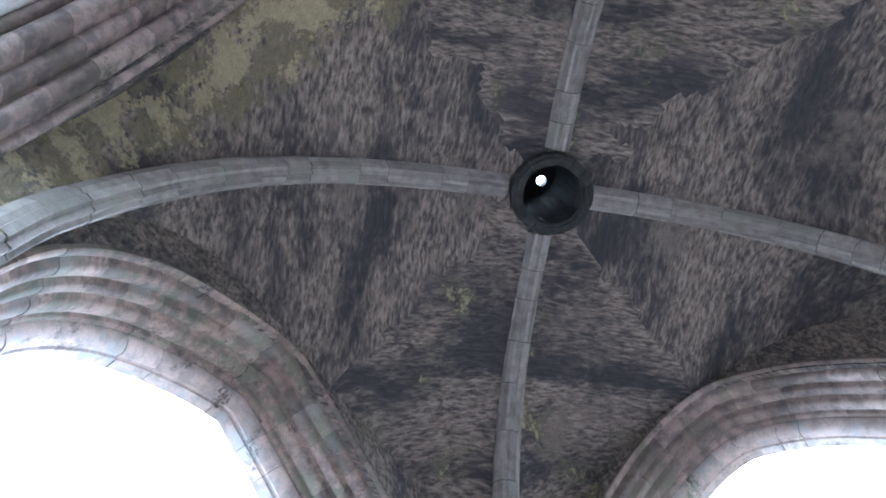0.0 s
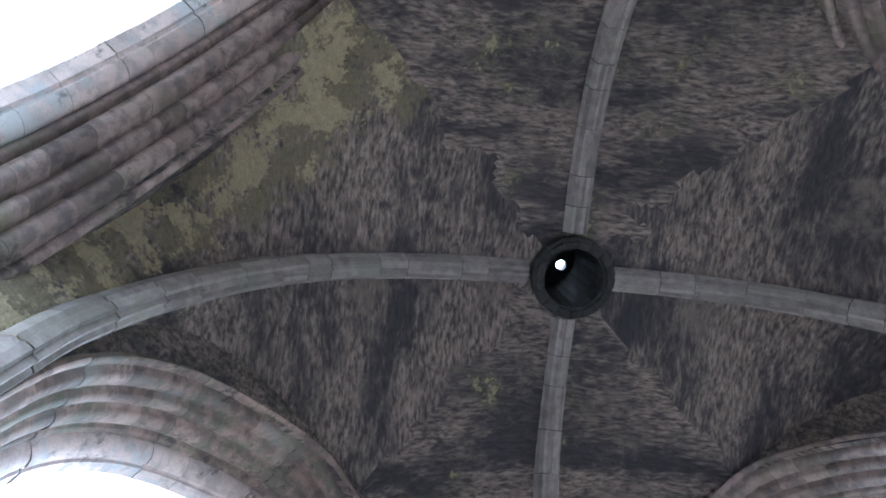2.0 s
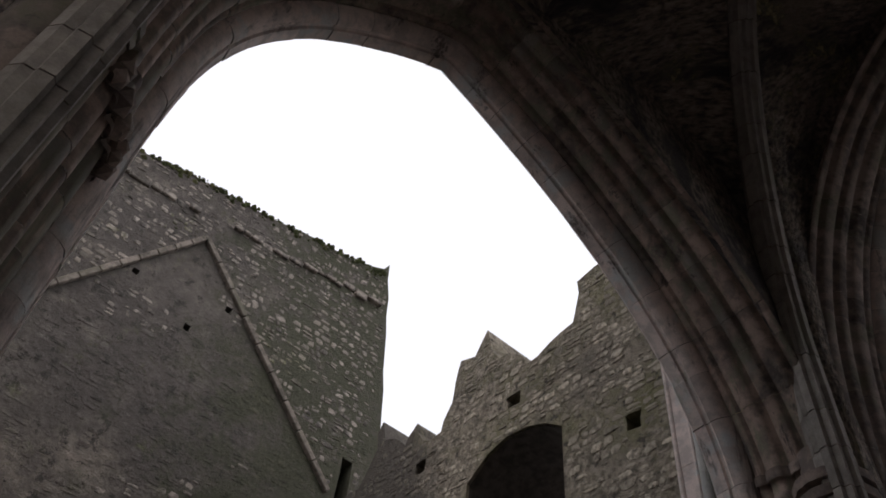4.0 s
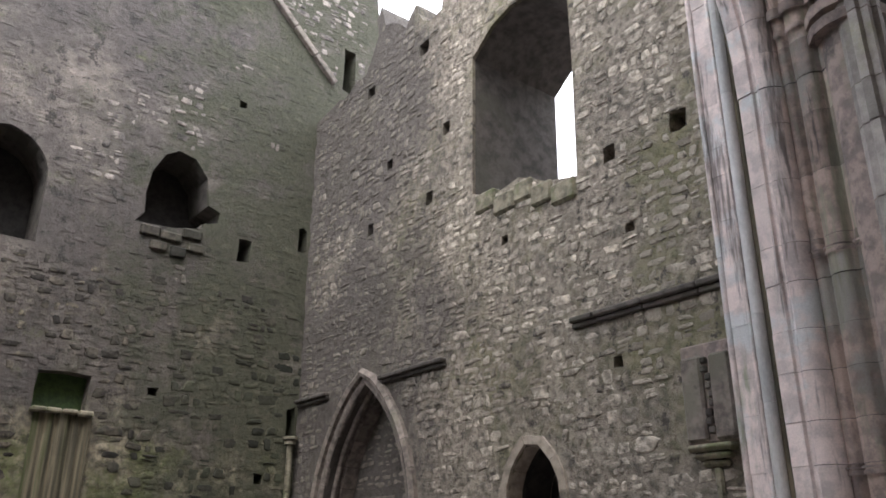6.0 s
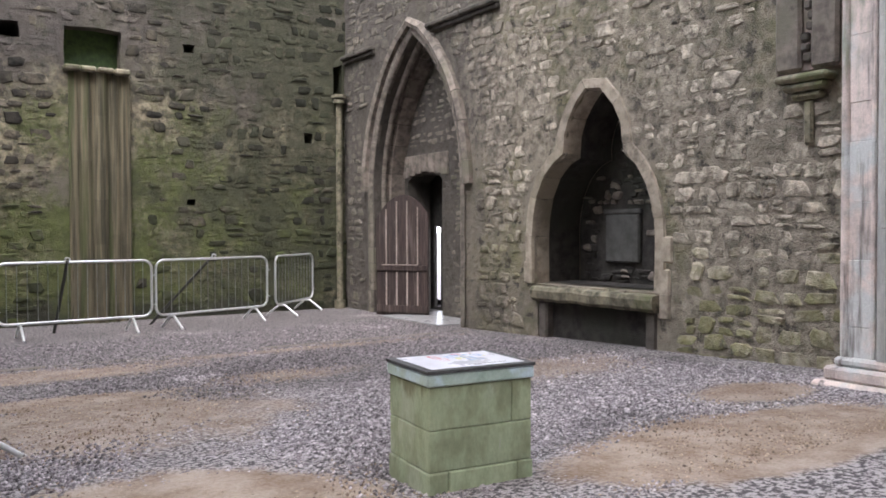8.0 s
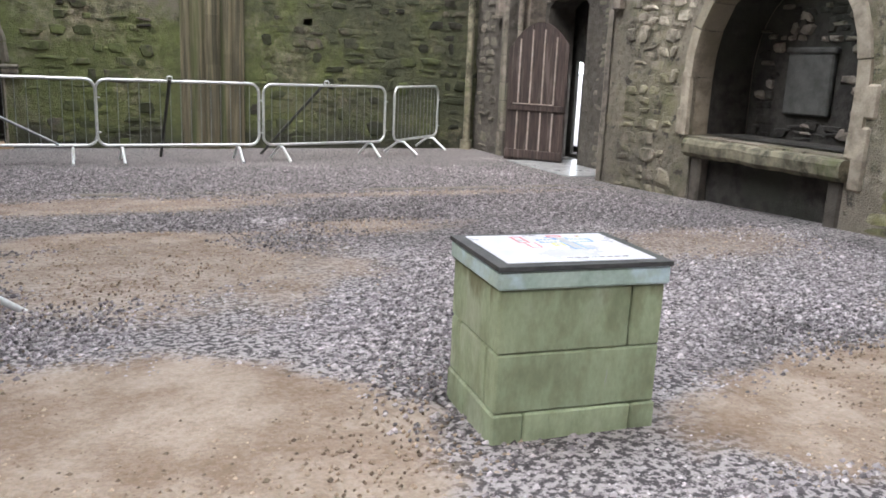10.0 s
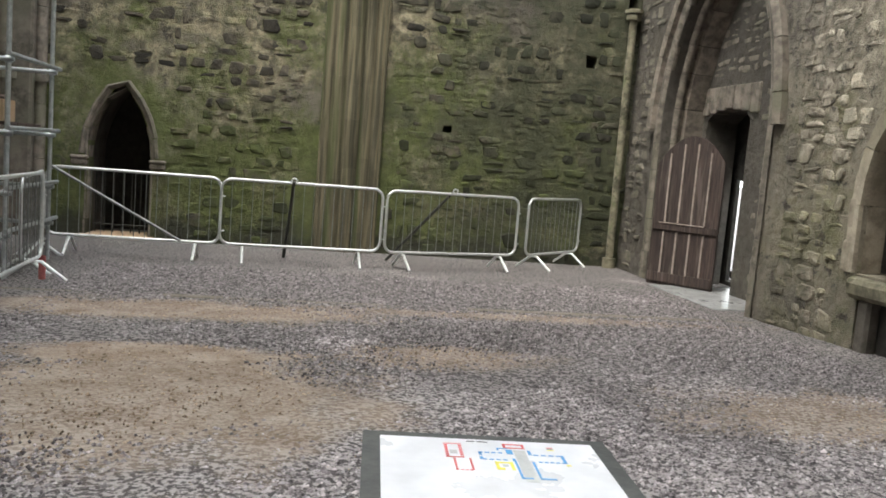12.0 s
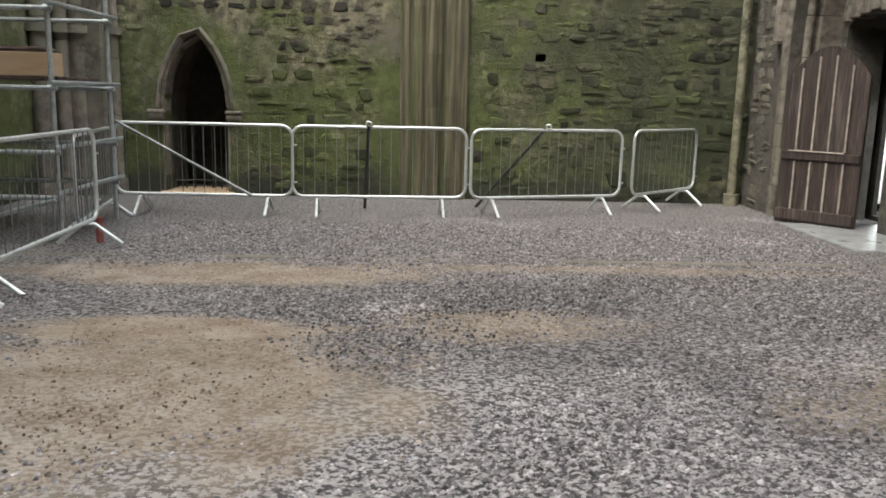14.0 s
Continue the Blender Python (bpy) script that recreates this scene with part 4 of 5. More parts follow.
for u, w, r in ((1.02, -0.45, 0.12), (1.25, -0.3, 0.1), (1.45, -0.22, 0.13), (1.68, -0.14, 0.1), (1.86, -0.08, 0.08)):
    z = 0.3
    tube(bm, [(u, YE + w, 0), (u, YE + w, 0.28)], r + 0.04, 10)
    while z < 6.0:
        e = z + rng.uniform(0.5, 1.0)
        tube(bm, [(u, YE + w, z), (u, YE + w, e - 0.01)], r, 10)
        z = e
    tube(bm, [(u, YE + w, 2.26), (u, YE + w, 2.36)], r + 0.05, 10)
box(bm, (0.9, YE - 0.3, 0), (1.8, YE + 0.05, 6), 0.03)
part("corner_shaft_cluster", bm, dressed, wall_end, "bundle of streaked stone shafts in the corner")

# ---------------------------------------------------------------- crossing under the tower
CROSS = Matrix.Translation((5.85, 1.95, 0)) @ Matrix.Rotation(radians(-5.4), 4, "Z")
HALF, SPRING, FACE, BACK = 3.72, 7.2, 4.3, 5.86
SIDES = {"nave": (0, -0.8, 12.42), "east": (-90, 0.0, 13.9), "south": (180, 0.0, 12.6), "west": (87, 0.0, 12.9)}


def leaning(ul, ua, ur, spring, apex, foot, grow=0.0, n=16, pointed_head=False):
    """Outline of a settled arch whose crown stands off the middle, rounded or pointed at the head."""
    left, right = [(ul - grow, foot)], []
    pl, ql, pr, qr = (1.0, 0.258, 1.0, 0.45) if pointed_head else (1.7, 0.4, 1.42, 0.54)
    for i in range(n + 1):
        t = math.cos(math.pi / 2 * i / n)
        left.append((ua - (ua - ul + grow) * t, spring + (apex - spring + grow) * max(0.0, 1 - t ** pl) ** ql))
        right.append((ua + (ur + grow - ua) * t, spring + (apex - spring + grow) * max(0.0, 1 - t ** pr) ** qr))
    return left + list(reversed(right[:-1])) + [(ur + grow, foot)]


def on_side(turn):
    m = CROSS @ Matrix.Rotation(radians(turn), 4, "Z")
    return lambda u, v, w: m @ Vector((u, w, v))


OUTER = [(0.74, 5.71), (0.05, 5.71), (0.0, 5.67), (0.0, 5.5), (0.03, 5.48), (0.035, 5.45), (0.01, 5.42), (0.03, 5.34), (0.085, 5.28), (0.15, 5.245), (0.2, 5.24)]
INNER = [(0.2, 5.24), *roll(0.2, 5.18, 0.05, 20, 160), (0.24, 5.11), (0.25, 5.1), *roll(0.24, 4.98, 0.11, 15, 165, 8), (0.31, 4.84), (0.33, 4.82), *roll(0.34, 4.73, 0.08, 20, 160), (0.4, 4.63), (0.43, 4.61), *roll(0.46, 4.5, 0.1, 20, 160), (0.52, 4.38), (0.57, 4.36), *roll(0.6, 4.3, 0.06, 60, 200, 5), (0.76, 4.28)]
ARCH = OUTER + INNER[1:]
SLIM = [(0.2 + (r - 0.2) * 0.5, b) for r, b in INNER]
SET_BACK = {"west": 0.7, "south": 0.5}

for name, (turn, u0, apex) in SIDES.items():
    place = on_side(turn)
    if name in SET_BACK:
        place = lambda u, v, w, flat=place, back=SET_BACK[name]: flat(u, v, w + back)
    reach = 5.84 if name in ("nave", "south") else 4.27
    bm = bmesh.new()
    feet = {"nave": (-3.56, 3.72), "east": (-4.0, 3.72)}.get(name, (-HALF, HALF))
    curve = leaning(feet[0], u0, feet[1], 6.7, apex, 0.2, 0.0, 22, name in ("nave", "west"))
    hole = leaning(feet[0], u0, feet[1], 6.7, apex, -0.1, 0.4 if name in ("nave", "east") else 0.62, 22, name in ("nave", "west"))
    if reach < 5:
        hole = [(max(-reach + 0.02, min(reach - 0.02, a)), b) for a, b in hole]
    left = -6.54 if name == "nave" else -reach
    right = 6.54 if name == "south" else reach
    slab(bm, [(left, -0.3), (right, -0.3), (right, 16.7), (left, 16.7)], [hole], lambda u, v, w: place(u, v, FACE + 0.004 + w), BACK - FACE - 0.01)
    wall = link("wall_crossing_" + name, bm, vault_stone, kind="structure", label="tower wall with moulded pointed crossing arch")
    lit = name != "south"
    # The outer order's sky light is painted as a paler colour.
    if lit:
        arch_part("outer_order", wall, place, u0, HALF, SPRING, apex, 0.2, OUTER, ashlar_light, joints=0.62, seed=ord(name[0]), gap=0.003, label="outer order of the arch, sky light painted into its colour", shape=curve)
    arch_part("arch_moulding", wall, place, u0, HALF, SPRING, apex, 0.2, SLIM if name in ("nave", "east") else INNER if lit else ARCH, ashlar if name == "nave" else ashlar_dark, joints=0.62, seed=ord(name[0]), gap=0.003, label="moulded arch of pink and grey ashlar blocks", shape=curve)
    bm = bmesh.new()
    rng = random.Random(7)
    for side in (-1, 1):
        high = 0.62 if name == "nave" and side > 0 else 0.0
        rings = ((2.56, 2.61, 0.035), (2.61, 2.64, 0.06), (4.62, 4.67, 0.035), (4.67, 4.7, 0.06)) if high else ()
        for z0, z1, grow in (*rings, (6.56 + high, 6.63 + high, 0.05), (6.78 + high, 6.92 + high, 0.1), (0.2, 0.42, 0.12), (0.42, 0.5, 0.07)):
            o = place(side, 0, 0) - place(0, 0, 0)
            path = [(place(feet[0] if side < 0 else feet[1], z, 0), o, place(0, 0, 1) - place(0, 0, 0)) for z in (z0, z1)]
            sec = [(r - grow if r < 0.7 else r, b) for r, b in (SLIM if name == "nave" and z0 > 1 else ARCH)]
            sweep(bm, path, sec, 9.0)
        if not high:
            for r, b in ((0.15, 5.15), (0.12, 4.98), (0.2, 4.74), (0.26, 4.52), (0.34, 4.36)):
                for z in (6.67, 6.74):
                    c = place((feet[0] if side < 0 else feet[1]) + side * (r - 0.02), z + rng.uniform(-0.03, 0.03), b + rng.uniform(-0.04, 0.04))
                    bmesh.ops.create_icosphere(bm, subdivisions=1, radius=rng.uniform(0.08, 0.13), matrix=Matrix.Translation(c))
    part("capital", bm, ashlar_dark, wall, "dark weathered moulded capitals and bases")

# nave-side pilaster of the pier, pink ashlar blocks
nave_wall = bpy.data.objects["wall_crossing_nave"]
rng = random.Random(77)
z = 0.2
while z < 13.8:
    e = z + rng.uniform(0.32, 0.62)
    bm = bmesh.new()
    box(bm, (10.235 + rng.uniform(-0.006, 0.006), 7.57, z), (10.95, 7.8 + rng.uniform(-0.004, 0.004), e - 0.0015), 0.004)
    part("pilaster_block", bm, ashlar_light, nave_wall)
    z = e
# slim rolls on both edges of the pilaster, a grey shaft in the angle and the mossy hollow behind it
for cx, cy, r, m, label in ((10.25, 7.81, 0.04, ashlar_light, ""), (10.245, 7.565, 0.024, ashlar_light, ""), (10.235, 7.46, 0.066, shaft_grey, "blue-grey slim angle shaft"), (10.29, 7.38, 0.045, shaft_mossy, "green-stained hollow roll")):
    z = 0.5
    while z < 13.7:
        e = min(13.75, z + rng.uniform(0.8, 1.9))
        bm = bmesh.new()
        tube(bm, [(cx, cy, z), (cx, cy, e - 0.004)], r, 12)
        part("angle_shaft", bm, m, nave_wall, label)
        z = e
bm = bmesh.new()
box(bm, (10.36, 7.3, 0.2), (10.9, 7.6, 13.8))
part("pilaster_core", bm, shaft_mossy, nave_wall)
bm = bmesh.new()
box(bm, (10.7, 7.79, 0.2), (10.93, 8.12, 6.4), 0.01)
part("plaster_strip", bm, ashlar_dark, nave_wall, "smooth dark plaster strip beside the pier")
for z0, z1, g in ((0.2, 0.3, 0.2), (0.3, 0.42, 0.13), (0.42, 0.5, 0.07)):
    bm = bmesh.new()
    box(bm, (10.235 - g, 7.3, z0), (10.95, 7.8 + g, z1), 0.025)
    part("pilaster_base", bm, ashlar_light, nave_wall, "worn stepped base stones")

# vault web
DROP = {"n": 1.75, "e": 0.35, "s": 1.4, "w": 1.4}
N = 88
RADIUS = 0.54


def vault_z(a, b):
    m, big = min(abs(a), abs(b)), max(abs(a), abs(b), 1e-4)
    side = ("n" if b > 0 else "s") if abs(b) > abs(a) else ("e" if a > 0 else "w")
    h = 7.55 - DROP[side] * (1 - (m / big) ** 2) * (big / FACE) ** 2
    return SPRING + h * max(0.0, 1 - (m / 4.2) ** 3) ** 0.476


verts, faces = [], []
for j in range(N + 1):
    for i in range(N + 1):
        a, b = -5.3 + 9.64 * i / N, -4.9 + 9.24 * j / N
        z = vault_z(a, b) + 0.05 * noise.noise((a * 1.7, b * 1.7, 3)) + 0.025 * noise.noise((a * 6, b * 6, 1))
        verts.append(CROSS @ Vector((a, b, z)))
for j in range(N):
    for i in range(N):
        a, b = -5.3 + 9.64 * (i + 0.5) / N, -4.9 + 9.24 * (j + 0.5) / N
        if math.hypot(a, b) > RADIUS - 0.02:
            faces.append((j * (N + 1) + i, j * (N + 1) + i + 1, (j + 1) * (N + 1) + i + 1, (j + 1) * (N + 1) + i))
vault = from_lists("ceiling", verts, faces, vault_stone, kind="structure", label="dark rubble rib vault with basket-work marks")
vault.data.materials.append(vault_cross.m)
turnback = CROSS.inverted()
for f in vault.data.polygons:
    f.use_smooth = True
    c = turnback @ f.center
    f.material_index = 0 if c.x * c.y + 0.9 * noise.noise((c.x * 1.5, c.y * 1.5, 2)) > 0 else 1

# ribs from the boss ring down into the corner piers
RIB = [(0.12, -0.2), (-0.02, -0.2), (-0.07, -0.15), (-0.1, -0.16), (-0.17, -0.1), (-0.15, -0.05), (-0.2, 0.0), (-0.15, 0.05), (-0.17, 0.1), (-0.1, 0.16), (-0.07, 0.15), (-0.02, 0.2), (0.12, 0.2)]
for k, (ca, cb) in enumerate(((-4.12, 4.12), (3.92, 4.3), (4.1, -4.05), (-4.1, -4.1))):
    flat = Vector((ca, cb, 0)).normalized()
    across = Vector((-flat.y, flat.x, 0))
    pts = []
    for i in range(41):
        s = 0.12 + 0.88 * math.sin(i / 40 * math.pi / 2)
        h = 7.55 * max(0.0, 1 - (s * 4.12 / 4.2) ** 3) ** 0.476
        pts.append(Vector((ca * s, cb * s, SPRING + h - 0.02)))
    pts += [pts[-1] + Vector((0, 0, -z)) for z in (0.6, 2, 4, 6.8, 9.0)]
    path = []
    for i, p in enumerate(pts):
        t = (pts[min(i + 1, len(pts) - 1)] - pts[max(i - 1, 0)]).normalized()
        out = across.cross(t)
        out = out if out.dot(flat + Vector((0, 0, 1))) > 0 else -out
        path.append((CROSS @ p, CROSS.to_3x3() @ out, CROSS.to_3x3() @ across))
    bm = bmesh.new()
    sweep(bm, path, RIB, 0.7, random.Random(40 + k), 0.007)
    link("vault_rib_%d" % (k + 1), bm, rib_stone, kind="structure", label="moulded grey stone vault rib")
    bm = bmesh.new()
    c = CROSS @ Vector((ca * 1.05, cb * 1.05, 0))
    tube(bm, [(c.x, c.y, 0.2), (c.x, c.y, 7.6)], 0.3, 14)
    for z in (6.9, 7.1):
        tube(bm, [(c.x, c.y, z), (c.x, c.y, z + 0.12)], 0.42, 14)
    link("corner_pier_%d" % (k + 1), bm, ashlar_dark, kind="structure")

# boss ring with the bell hole
bm = bmesh.new()
for r0, r1, z0, z1 in ((0.48, 0.66, 14.42, 14.8), (0.53, 0.6, 14.36, 14.46)):
    for i in range(16):
        q0, q1 = 2 * math.pi * (i + 0.02) / 16, 2 * math.pi * (i + 0.98) / 16
        ring = [Vector((r * math.cos(q), r * math.sin(q), z)) for q in (q0, q1) for r, z in ((r0, z0), (r1, z0), (r1, z1), (r0, z1))]
        vs = [bm.verts.new(CROSS @ p) for p in ring]
        for f in ((0, 1, 2, 3), (7, 6, 5, 4), (0, 4, 5, 1), (1, 5, 6, 2), (2, 6, 7, 3), (3, 7, 4, 0)):
            bm.faces.new([vs[j] for j in f])
link("vault_boss_ring", bm, boss_stone, kind="structure", label="dark round stone ring of the bell hole")
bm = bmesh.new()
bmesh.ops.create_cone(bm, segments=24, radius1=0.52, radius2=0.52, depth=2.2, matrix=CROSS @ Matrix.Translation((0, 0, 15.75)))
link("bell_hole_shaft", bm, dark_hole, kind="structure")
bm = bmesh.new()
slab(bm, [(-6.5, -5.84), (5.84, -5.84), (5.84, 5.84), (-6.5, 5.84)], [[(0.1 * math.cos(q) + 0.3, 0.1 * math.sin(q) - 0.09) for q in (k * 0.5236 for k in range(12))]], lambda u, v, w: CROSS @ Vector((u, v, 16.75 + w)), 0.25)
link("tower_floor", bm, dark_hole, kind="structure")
shaft = bpy.data.objects["bell_hole_shaft"].data
bm = bmesh.new()
bm.from_mesh(shaft)
bmesh.ops.delete(bm, geom=[f for f in bm.faces if abs(f.normal.z) > 0.9], context="FACES_ONLY")
bm.to_mesh(shaft)
bm.free()

# arms beyond the other arches, open to the sky; their mostly unseen walls are heightened to dim the vault
for name, turn, far, tall in (("east", -90, 17.0, 14.0), ("south", 180, 17.0, 17.0), ("west", 90, 17.0, 15.0)):
    place = on_side(turn)
    for s in (-1, 1):
        bm = bmesh.new()
        slab(bm, rough_line([(5.9, -0.3), (far, -0.3), (far, tall), (11, tall - 0.3), (5.9, tall)], 0.8, 0.05, random.Random(3)), [], lambda u, v, w: place(s * (4.9 + w), v, u), 1.0)
        link("wall_%s_arm" % name, bm, mortar_right, kind="structure")
    bm = bmesh.new()
    slab(bm, rough_line([(-5.9, -0.3), (5.9, -0.3), (5.9, tall), (0, tall + 2), (-5.9, tall)], 0.8, 0.06, random.Random(4)), [], lambda u, v, w: place(u, v, far + w), 1.0)
    link("wall_%s_end" % name, bm, mortar_right, kind="structure")

# ---------------------------------------------------------------- stone orientation table
table = thing("map_pillar", "green algae-stained stone block pillar with site plan on top", "information pillar", m=pose(6.03, 7.512, 0.252, 0, 0, -5.5))
PW, PD = 0.303, 0.232
for z0, z1, cuts, sides in ((0.0, 0.128, (0.18, 0.85), (0.6,)), (0.131, 0.338, (), (0.2, 0.8)), (0.341, 0.558, (0.8,), ())):
    grow = 0.006 if z0 == 0 else 0.0
    ends = [-PD - grow] + [-PD + 2 * PD * c for c in sides] + [PD + grow]
    for k, (y0, y1) in enumerate(zip(ends, ends[1:])):
        edges = [-PW - grow] + ([-PW + 2 * PW * c for c in cuts] if k == 0 else []) + [PW + grow]
        for a, b in zip(edges, edges[1:]):
            bm = bmesh.new()
            box(bm, (a + 0.002 * (a > -PW), y0 + 0.002 * (k > 0), z0), (b - 0.002 * (b < PW), y1 - 0.002 * (y1 < PD), z1), 0.006)
            part("block", bm, pillar_stone, table)
bm = bmesh.new()
box(bm, (-PW - 0.012, -PD - 0.012, 0.56), (PW + 0.012, PD + 0.012, 0.625), 0.008)
part("cap_slab", bm, pillar_cap, table, "blue-grey stained cap stone")
bm = bmesh.new()
slab(bm, [(-PW - 0.016, -PD - 0.016), (PW + 0.016, -PD - 0.016), (PW + 0.016, PD + 0.016), (-PW - 0.016, PD + 0.016)], [], lambda u, v, w: Vector((u, v, 0.625 + w)), 0.016)
part("slate_rim", bm, slate_edge, table, "dark slate rim")
plan = thing("site_plan", "white enamel site plan printed in red, blue and yellow", "map panel", m=table.matrix_basis @ Matrix.Translation((0, 0, 0.6415)))
MW, MD = 0.275, 0.208
bm = bmesh.new()
box(bm, (-MW, -MD, 0.0), (MW, MD, 0.003), 0.001)
panel = part("panel", bm, enamel, plan)


def ink(name, m, rows, z=0.0036):
    for a, b, c, d in rows:
        bm = bmesh.new()
        box(bm, ((a * 2 - 1) * MW, (c * 2 - 1) * MD, 0.003), ((b * 2 - 1) * MW, (d * 2 - 1) * MD, z))
        part(name, bm, m, panel)


def dashes(a, b, c, d, n):
    long_u = abs(b - a) > abs(d - c)
    out = []
    for i in range(n):
        t0, t1 = i / n, (i + 0.68) / n
        out.append((a + (b - a) * t0, a + (b - a) * t1, c, d) if long_u else (a, b, c + (d - c) * t0, c + (d - c) * t1))
    return out


ink("grey_fill", grey_ink, ((0.605, 0.66, 0.36, 0.84), (0.31, 0.345, 0.74, 0.8), (0.53, 0.555, 0.57, 0.6)), 0.0033)
ink("blue_line", blue_ink, (*dashes(0.44, 0.56, 0.775, 0.79, 4), *dashes(0.69, 0.83, 0.765, 0.78, 4), *dashes(0.45, 0.57, 0.665, 0.68, 4), *dashes(0.70, 0.83, 0.655, 0.67, 5), (0.44, 0.455, 0.74, 0.79), (0.44, 0.455, 0.67, 0.71), (0.815, 0.83, 0.66, 0.78), (0.585, 0.6, 0.66, 0.7), (0.57, 0.6, 0.77, 0.84), (0.67, 0.685, 0.77, 0.84), (0.59, 0.6, 0.42, 0.66), (0.67, 0.68, 0.42, 0.66), (0.59, 0.64, 0.4, 0.42), (0.67, 0.74, 0.4, 0.42), (0.53, 0.58, 0.855, 0.865), (0.53, 0.54, 0.83, 0.86)))
ink("red_line", red_ink, ((0.565, 0.665, 0.925, 0.94), (0.565, 0.665, 0.865, 0.88), (0.565, 0.578, 0.87, 0.94), (0.652, 0.665, 0.87, 0.94), *dashes(0.29, 0.305, 0.68, 0.9, 6), *dashes(0.355, 0.37, 0.68, 0.9, 6), (0.29, 0.37, 0.9, 0.91), (0.29, 0.37, 0.68, 0.692), *dashes(0.32, 0.33, 0.5, 0.68, 6), *dashes(0.39, 0.4, 0.5, 0.68, 6), *dashes(0.32, 0.4, 0.49, 0.5, 4), (0.77, 0.8, 0.9, 0.91)))
ink("yellow_line", yellow_ink, ((0.5, 0.515, 0.52, 0.64), (0.5, 0.58, 0.62, 0.64), (0.565, 0.58, 0.52, 0.62), (0.515, 0.535, 0.52, 0.55), (0.82, 0.84, 0.62, 0.64), (0.77, 0.8, 0.86, 0.87)))
ink("caption_bar", slate_edge, tuple((0.42 + i * 0.055, 0.46 + i * 0.055, 0.09, 0.112) for i in range(8)) + ((0.4, 0.44, 0.95, 0.962), (0.45, 0.5, 0.95, 0.962), (0.77, 0.8, 0.88, 0.888)))

# ---------------------------------------------------------------- steel crowd barriers


def barrier(length, feet, m, label="galvanised steel crowd barrier on splayed feet"):
    b = thing("crowd_barrier", label, "barrier", "crowd barriers round the works", m)
    h0, h1, r = 0.23, 1.08, 0.13
    w = length / 2
    ring = []
    for cx, cz, q0 in ((w - r, h1 - r, 0), (-w + r, h1 - r, 90), (-w + r, h0 + r, 180), (w - r, h0 + r, 270)):
        ring += [(cx + r * math.cos(radians(q0 + k * 18)), 0, cz + r * math.sin(radians(q0 + k * 18))) for k in range(6)]
    bm = bmesh.new()
    tube(bm, ring, 0.02, 8, True)
    frame_tube = part("frame", bm, steel, b)
    n = int(length / 0.125)
    for i in range(1, n):
        x = -w + length * i / n
        bm = bmesh.new()
        tube(bm, [(x, 0, h0 + 0.005), (x, 0, h1 - 0.005)], 0.0055, 5)
        part("bar", bm, steel_dull, b)
    for s in (-1, 1):
        bm = bmesh.new()
        x = s * feet / 2
        tube(bm, [(x, -0.3, 0.016), (x, -0.06, 0.2), (x, 0.06, 0.2), (x, 0.3, 0.016)], 0.019, 7)
        part("foot", bm, steel, b)
    for z in (0.4, 0.85):
        bm = bmesh.new()
        tube(bm, [(w + 0.02, -0.03, z), (w + 0.05, 0.02, z)], 0.011, 6)
        part("hook", bm, steel, frame_tube)
    return b


PANELS = ((3.54, 16.6, 0, 2.12, 1.53, 0.065), (5.66, 16.67, 4.0, 2.12, 1.53, 0.065), (7.79, 17.04, 16, 2.1, 1.55, 0.06), (9.58, 17.94, 42, 1.62, 1.1, 0.06), (3.06, 13.32, 92, 2.55, 2.08, 0.075), (3.56, 10.56, -73, 2.6, 2.27, 0.165), (2.62, 15.62, 100, 1.95, 1.4, 0.0))
for x, y, rot, ln, ft, z in PANELS:
    barrier(ln, ft, pose(x, y, z, 0, 0, rot))


def pole(a, b, r, m, label, name="prop_tube"):
    p = thing(name, label, "tube")
    bm = bmesh.new()
    tube(bm, [a, b], r, 8)
    part("tube", bm, m, p)
    return p


pole((2.55, 16.5, 1.16), (4.15, 16.33, 0.33), 0.018, steel_dull, "pale scaffold tube tied diagonally across a barrier")
for (a, b), ring in ((((5.52, 16.63, 1.17), (5.43, 17.35, 0.05)), (5.52, 16.64, 1.18)), (((7.73, 17.02, 1.16), (6.92, 17.7, 0.05)), (7.77, 17.02, 1.18))):
    p = pole(a, b, 0.022, dark_steel, "dark prop tube leaning behind a crowd barrier")
    bm = bmesh.new()
    tube(bm, [(ring[0] + 0.035 * math.cos(q), ring[1], ring[2] + 0.03 * math.sin(q)) for q in (k * 0.785 for k in range(8))], 0.013, 6, True)
    part("clamp", bm, steel, p, "bright steel scaffold clamp")

# ---------------------------------------------------------------- scaffold tower
scaf = thing("scaffold_tower", "grey steel scaffold tower with timber boards", "scaffold")
XS, YS = (1.15, 2.68), (14.55, 16.0)
for x in XS:
    for y in YS:
        bm = bmesh.new()
        tube(bm, [(x, y, 0.0), (x, y, 4.6)], 0.025, 8)
        part("standard", bm, steel_tube, scaf)
        for z in (0.5, 0.93, 1.53, 2.25, 3.2):
            bm = bmesh.new()
            box(bm, (x - 0.035, y - 0.04, z - 0.035), (x + 0.035, y + 0.04, z + 0.035), 0.012)
            part("coupler", bm, steel_tube, scaf)
for z in (0.5, 0.93, 1.53, 2.25, 3.2, 4.3):
    for y in YS:
        bm = bmesh.new()
        tube(bm, [(0.8, y - 0.05, z), (2.75, y - 0.05, z)], 0.024, 8)
        part("ledger", bm, steel_tube, scaf)
    for x in XS:
        bm = bmesh.new()
        tube(bm, [(x + 0.05, 14.4, z + 0.05), (x + 0.05, 16.15, z + 0.05)], 0.024, 8)
        part("transom", bm, steel_tube, scaf)
bm = bmesh.new()
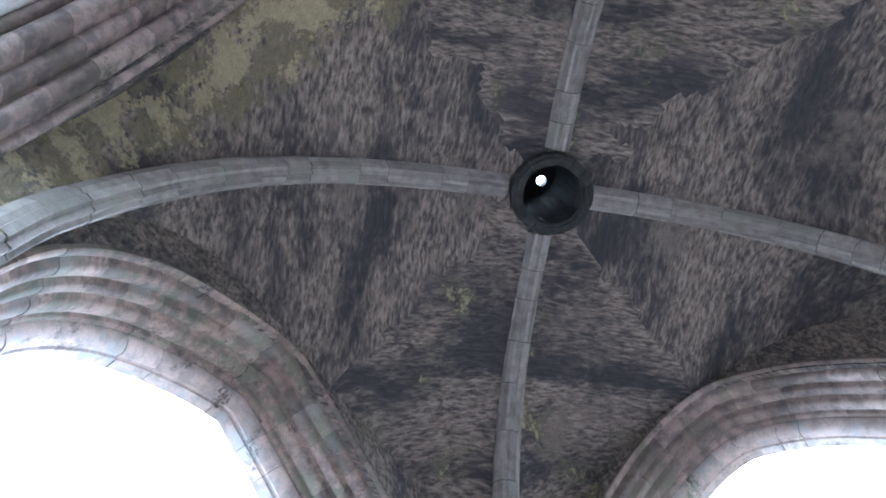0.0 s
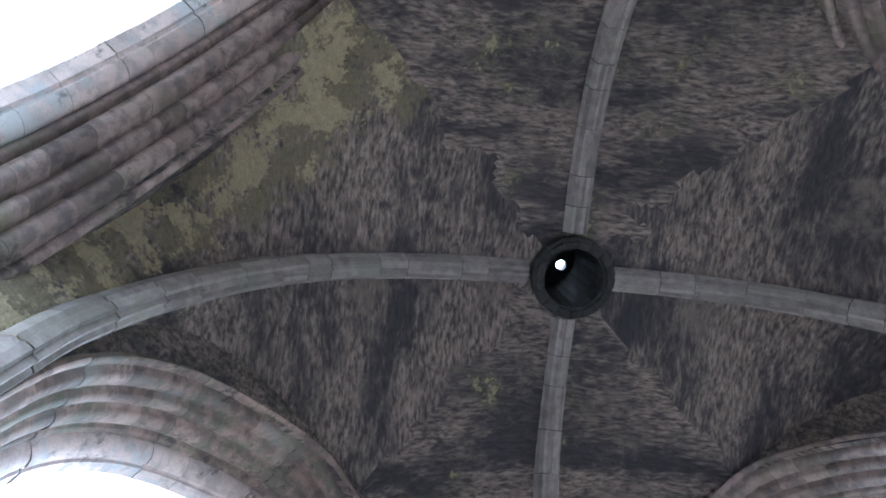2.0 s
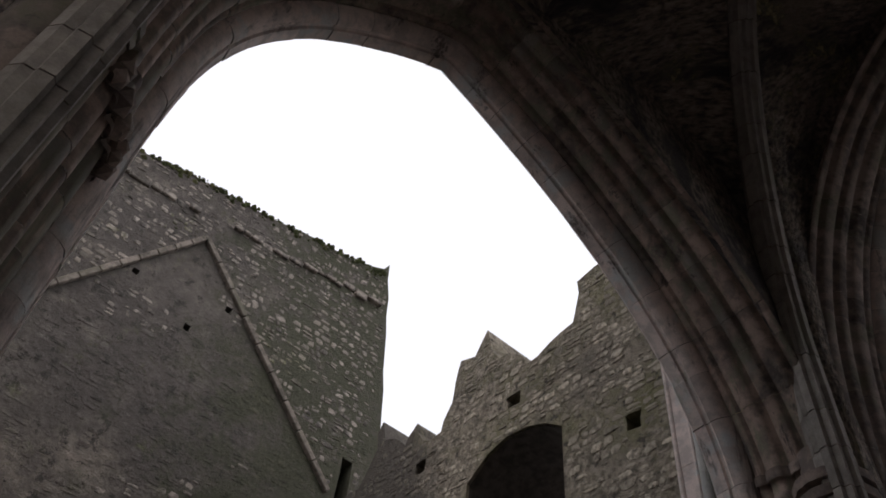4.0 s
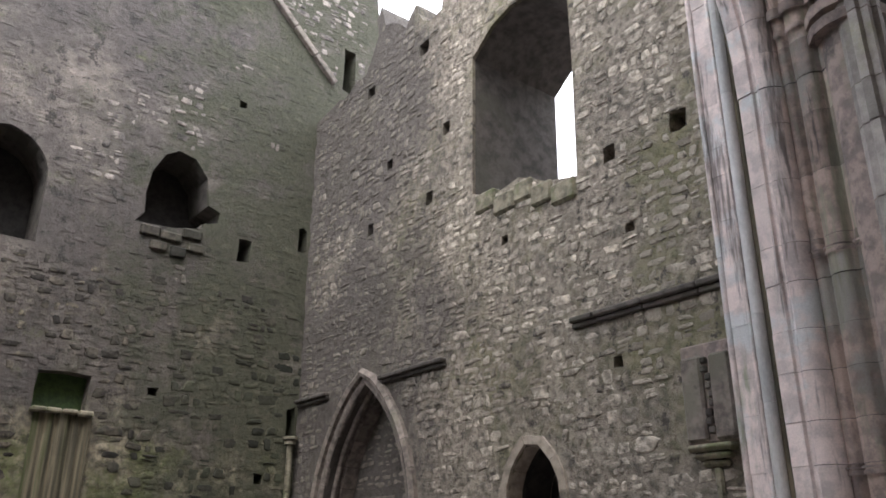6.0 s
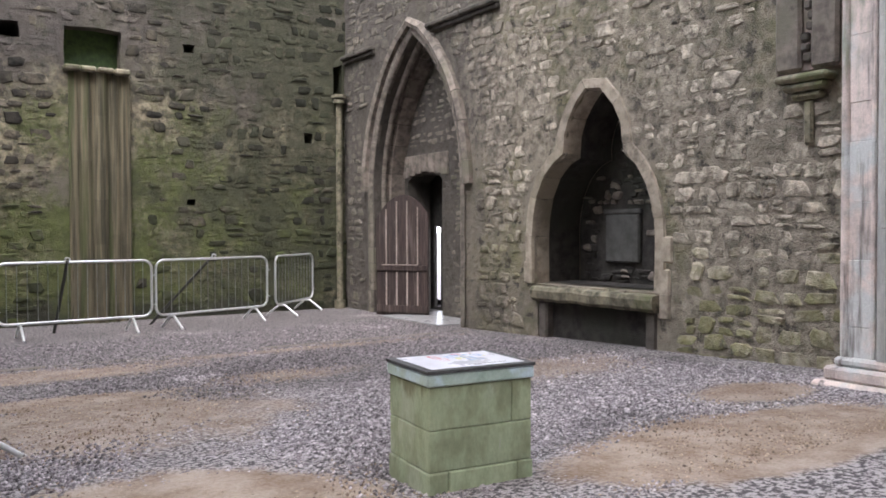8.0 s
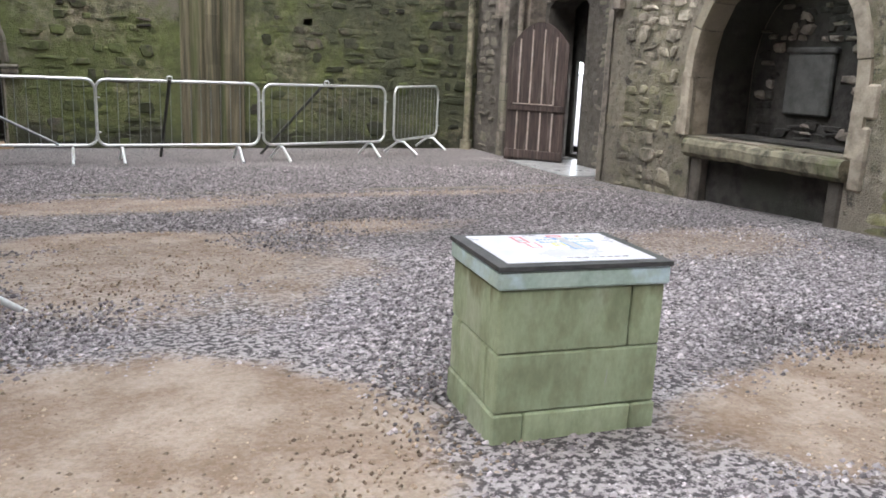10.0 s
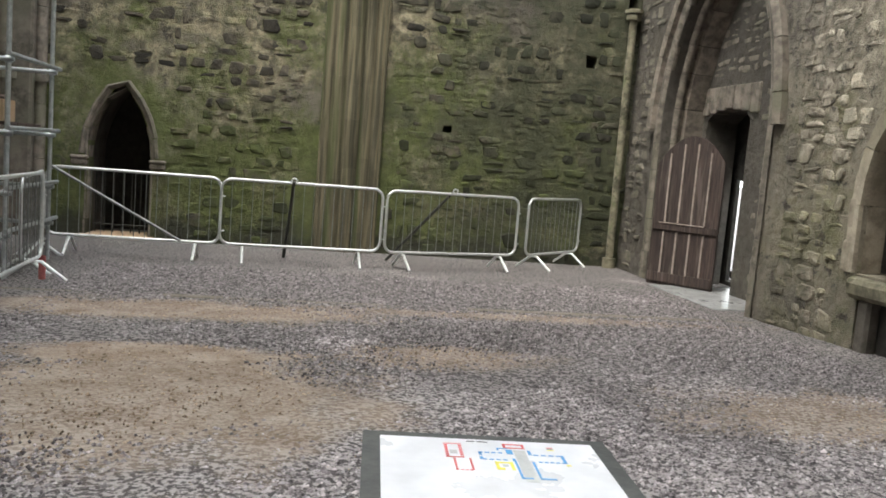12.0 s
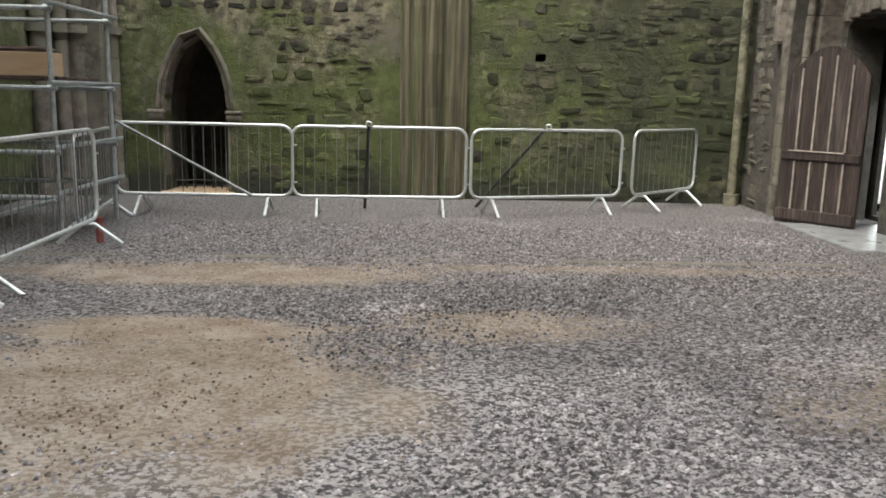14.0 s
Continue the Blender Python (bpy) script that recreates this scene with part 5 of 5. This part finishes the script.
tube(bm, [(1.15, 14.5, 0.05), (2.68, 14.48, 0.48)], 0.024, 8)
part("brace", bm, steel_tube, scaf)
for i in range(5):
    bm = bmesh.new()
    box(bm, (0.85, 14.6 + i * 0.27, 1.6), (2.6, 14.84 + i * 0.27, 1.64), 0.006)
    part("deck_board", bm, plank, scaf)
crate = thing("plywood_crate", "pale plywood box on the scaffold deck", "box", m=Matrix.Translation((2.36, 14.72, 1.64)))
bm = bmesh.new()
box(bm, (-0.26, -0.1, 0), (0.26, 0.25, 0.22), 0.006)
part("side", bm, board, crate)
bm = bmesh.new()
box(bm, (-0.24, -0.08, 0.22), (0.22, 0.22, 0.27), 0.02)
part("lid", bm, plank, crate, "dark red-brown lid")
sign = thing("warning_sign", "white and yellow warning sign tied to scaffold", "sign", m=Matrix.Translation((1.92, 14.47, 1.2)))
bm = bmesh.new()
box(bm, (-0.14, 0, 0.28), (0.1, 0.006, 0.66), 0.002)
upper = part("upper_panel", bm, sign_white, sign)
bm = bmesh.new()
box(bm, (-0.14, -0.002, 0.0), (0.1, 0.005, 0.26), 0.002)
lower = part("lower_panel", bm, sign_yellow, sign, "yellow panel")
bm = bmesh.new()
slab(bm, [(-0.1, 0.34), (0.06, 0.34), (-0.02, 0.6)], [[(-0.062, 0.365), (0.022, 0.365), (-0.02, 0.51)]], lambda u, v, w: Vector((u, -0.003 + w, v)), 0.003)
part("triangle", bm, dark_steel, upper)
bm = bmesh.new()
slab(bm, [(-0.06, 0.367), (0.02, 0.367), (-0.02, 0.505)], [], lambda u, v, w: Vector((u, -0.0025 + w, v)), 0.002)
part("triangle_fill", bm, sign_yellow, upper)
for i, w in enumerate((0.16, 0.19, 0.13)):
    bm = bmesh.new()
    box(bm, (-0.12, -0.005, 0.2 - i * 0.06), (-0.12 + w, -0.002, 0.225 - i * 0.06))
    part("text_bar", bm, dark_steel, lower)
marker = thing("red_marker", "faded red plastic cap at a barrier foot", "marker", m=Matrix.Translation((3.02, 14.62, 0.0)))
bm = bmesh.new()
tube(bm, [(0, 0, 0.0), (0, 0, 0.3)], 0.035, 8)
part("cap", bm, red_paint, marker)

# ---------------------------------------------------------------- single wall stones, nearest to the walk
unit = {}
for wall, place, singles, material in LATER:
    for cu, cv, w, h, proud, k, tilt in singles:
        key = (k, material.m.name)
        if key not in unit:
            me = bpy.data.meshes.new("stone")
            me.from_pydata([(a, -d, b) for a, b, d in stone_points(k)], [], STONE_FACES)
            me.materials.append(material.m)
            unit[key] = me
        ob = new("stone", unit[key])
        o = place(cu, cv, 0.01)
        ux, uz = place(cu + 1, cv, 0.01) - o, Vector((0, 0, 1))
        uy = place(cu, cv, 1.01) - o
        turn = Matrix((ux, uy, uz)).transposed().to_4x4()
        ob.parent = wall
        ob.matrix_basis = Matrix.Translation(o) @ turn @ Matrix.Rotation(-tilt, 4, "Y") @ Matrix.Diagonal((w, proud, h, 1))
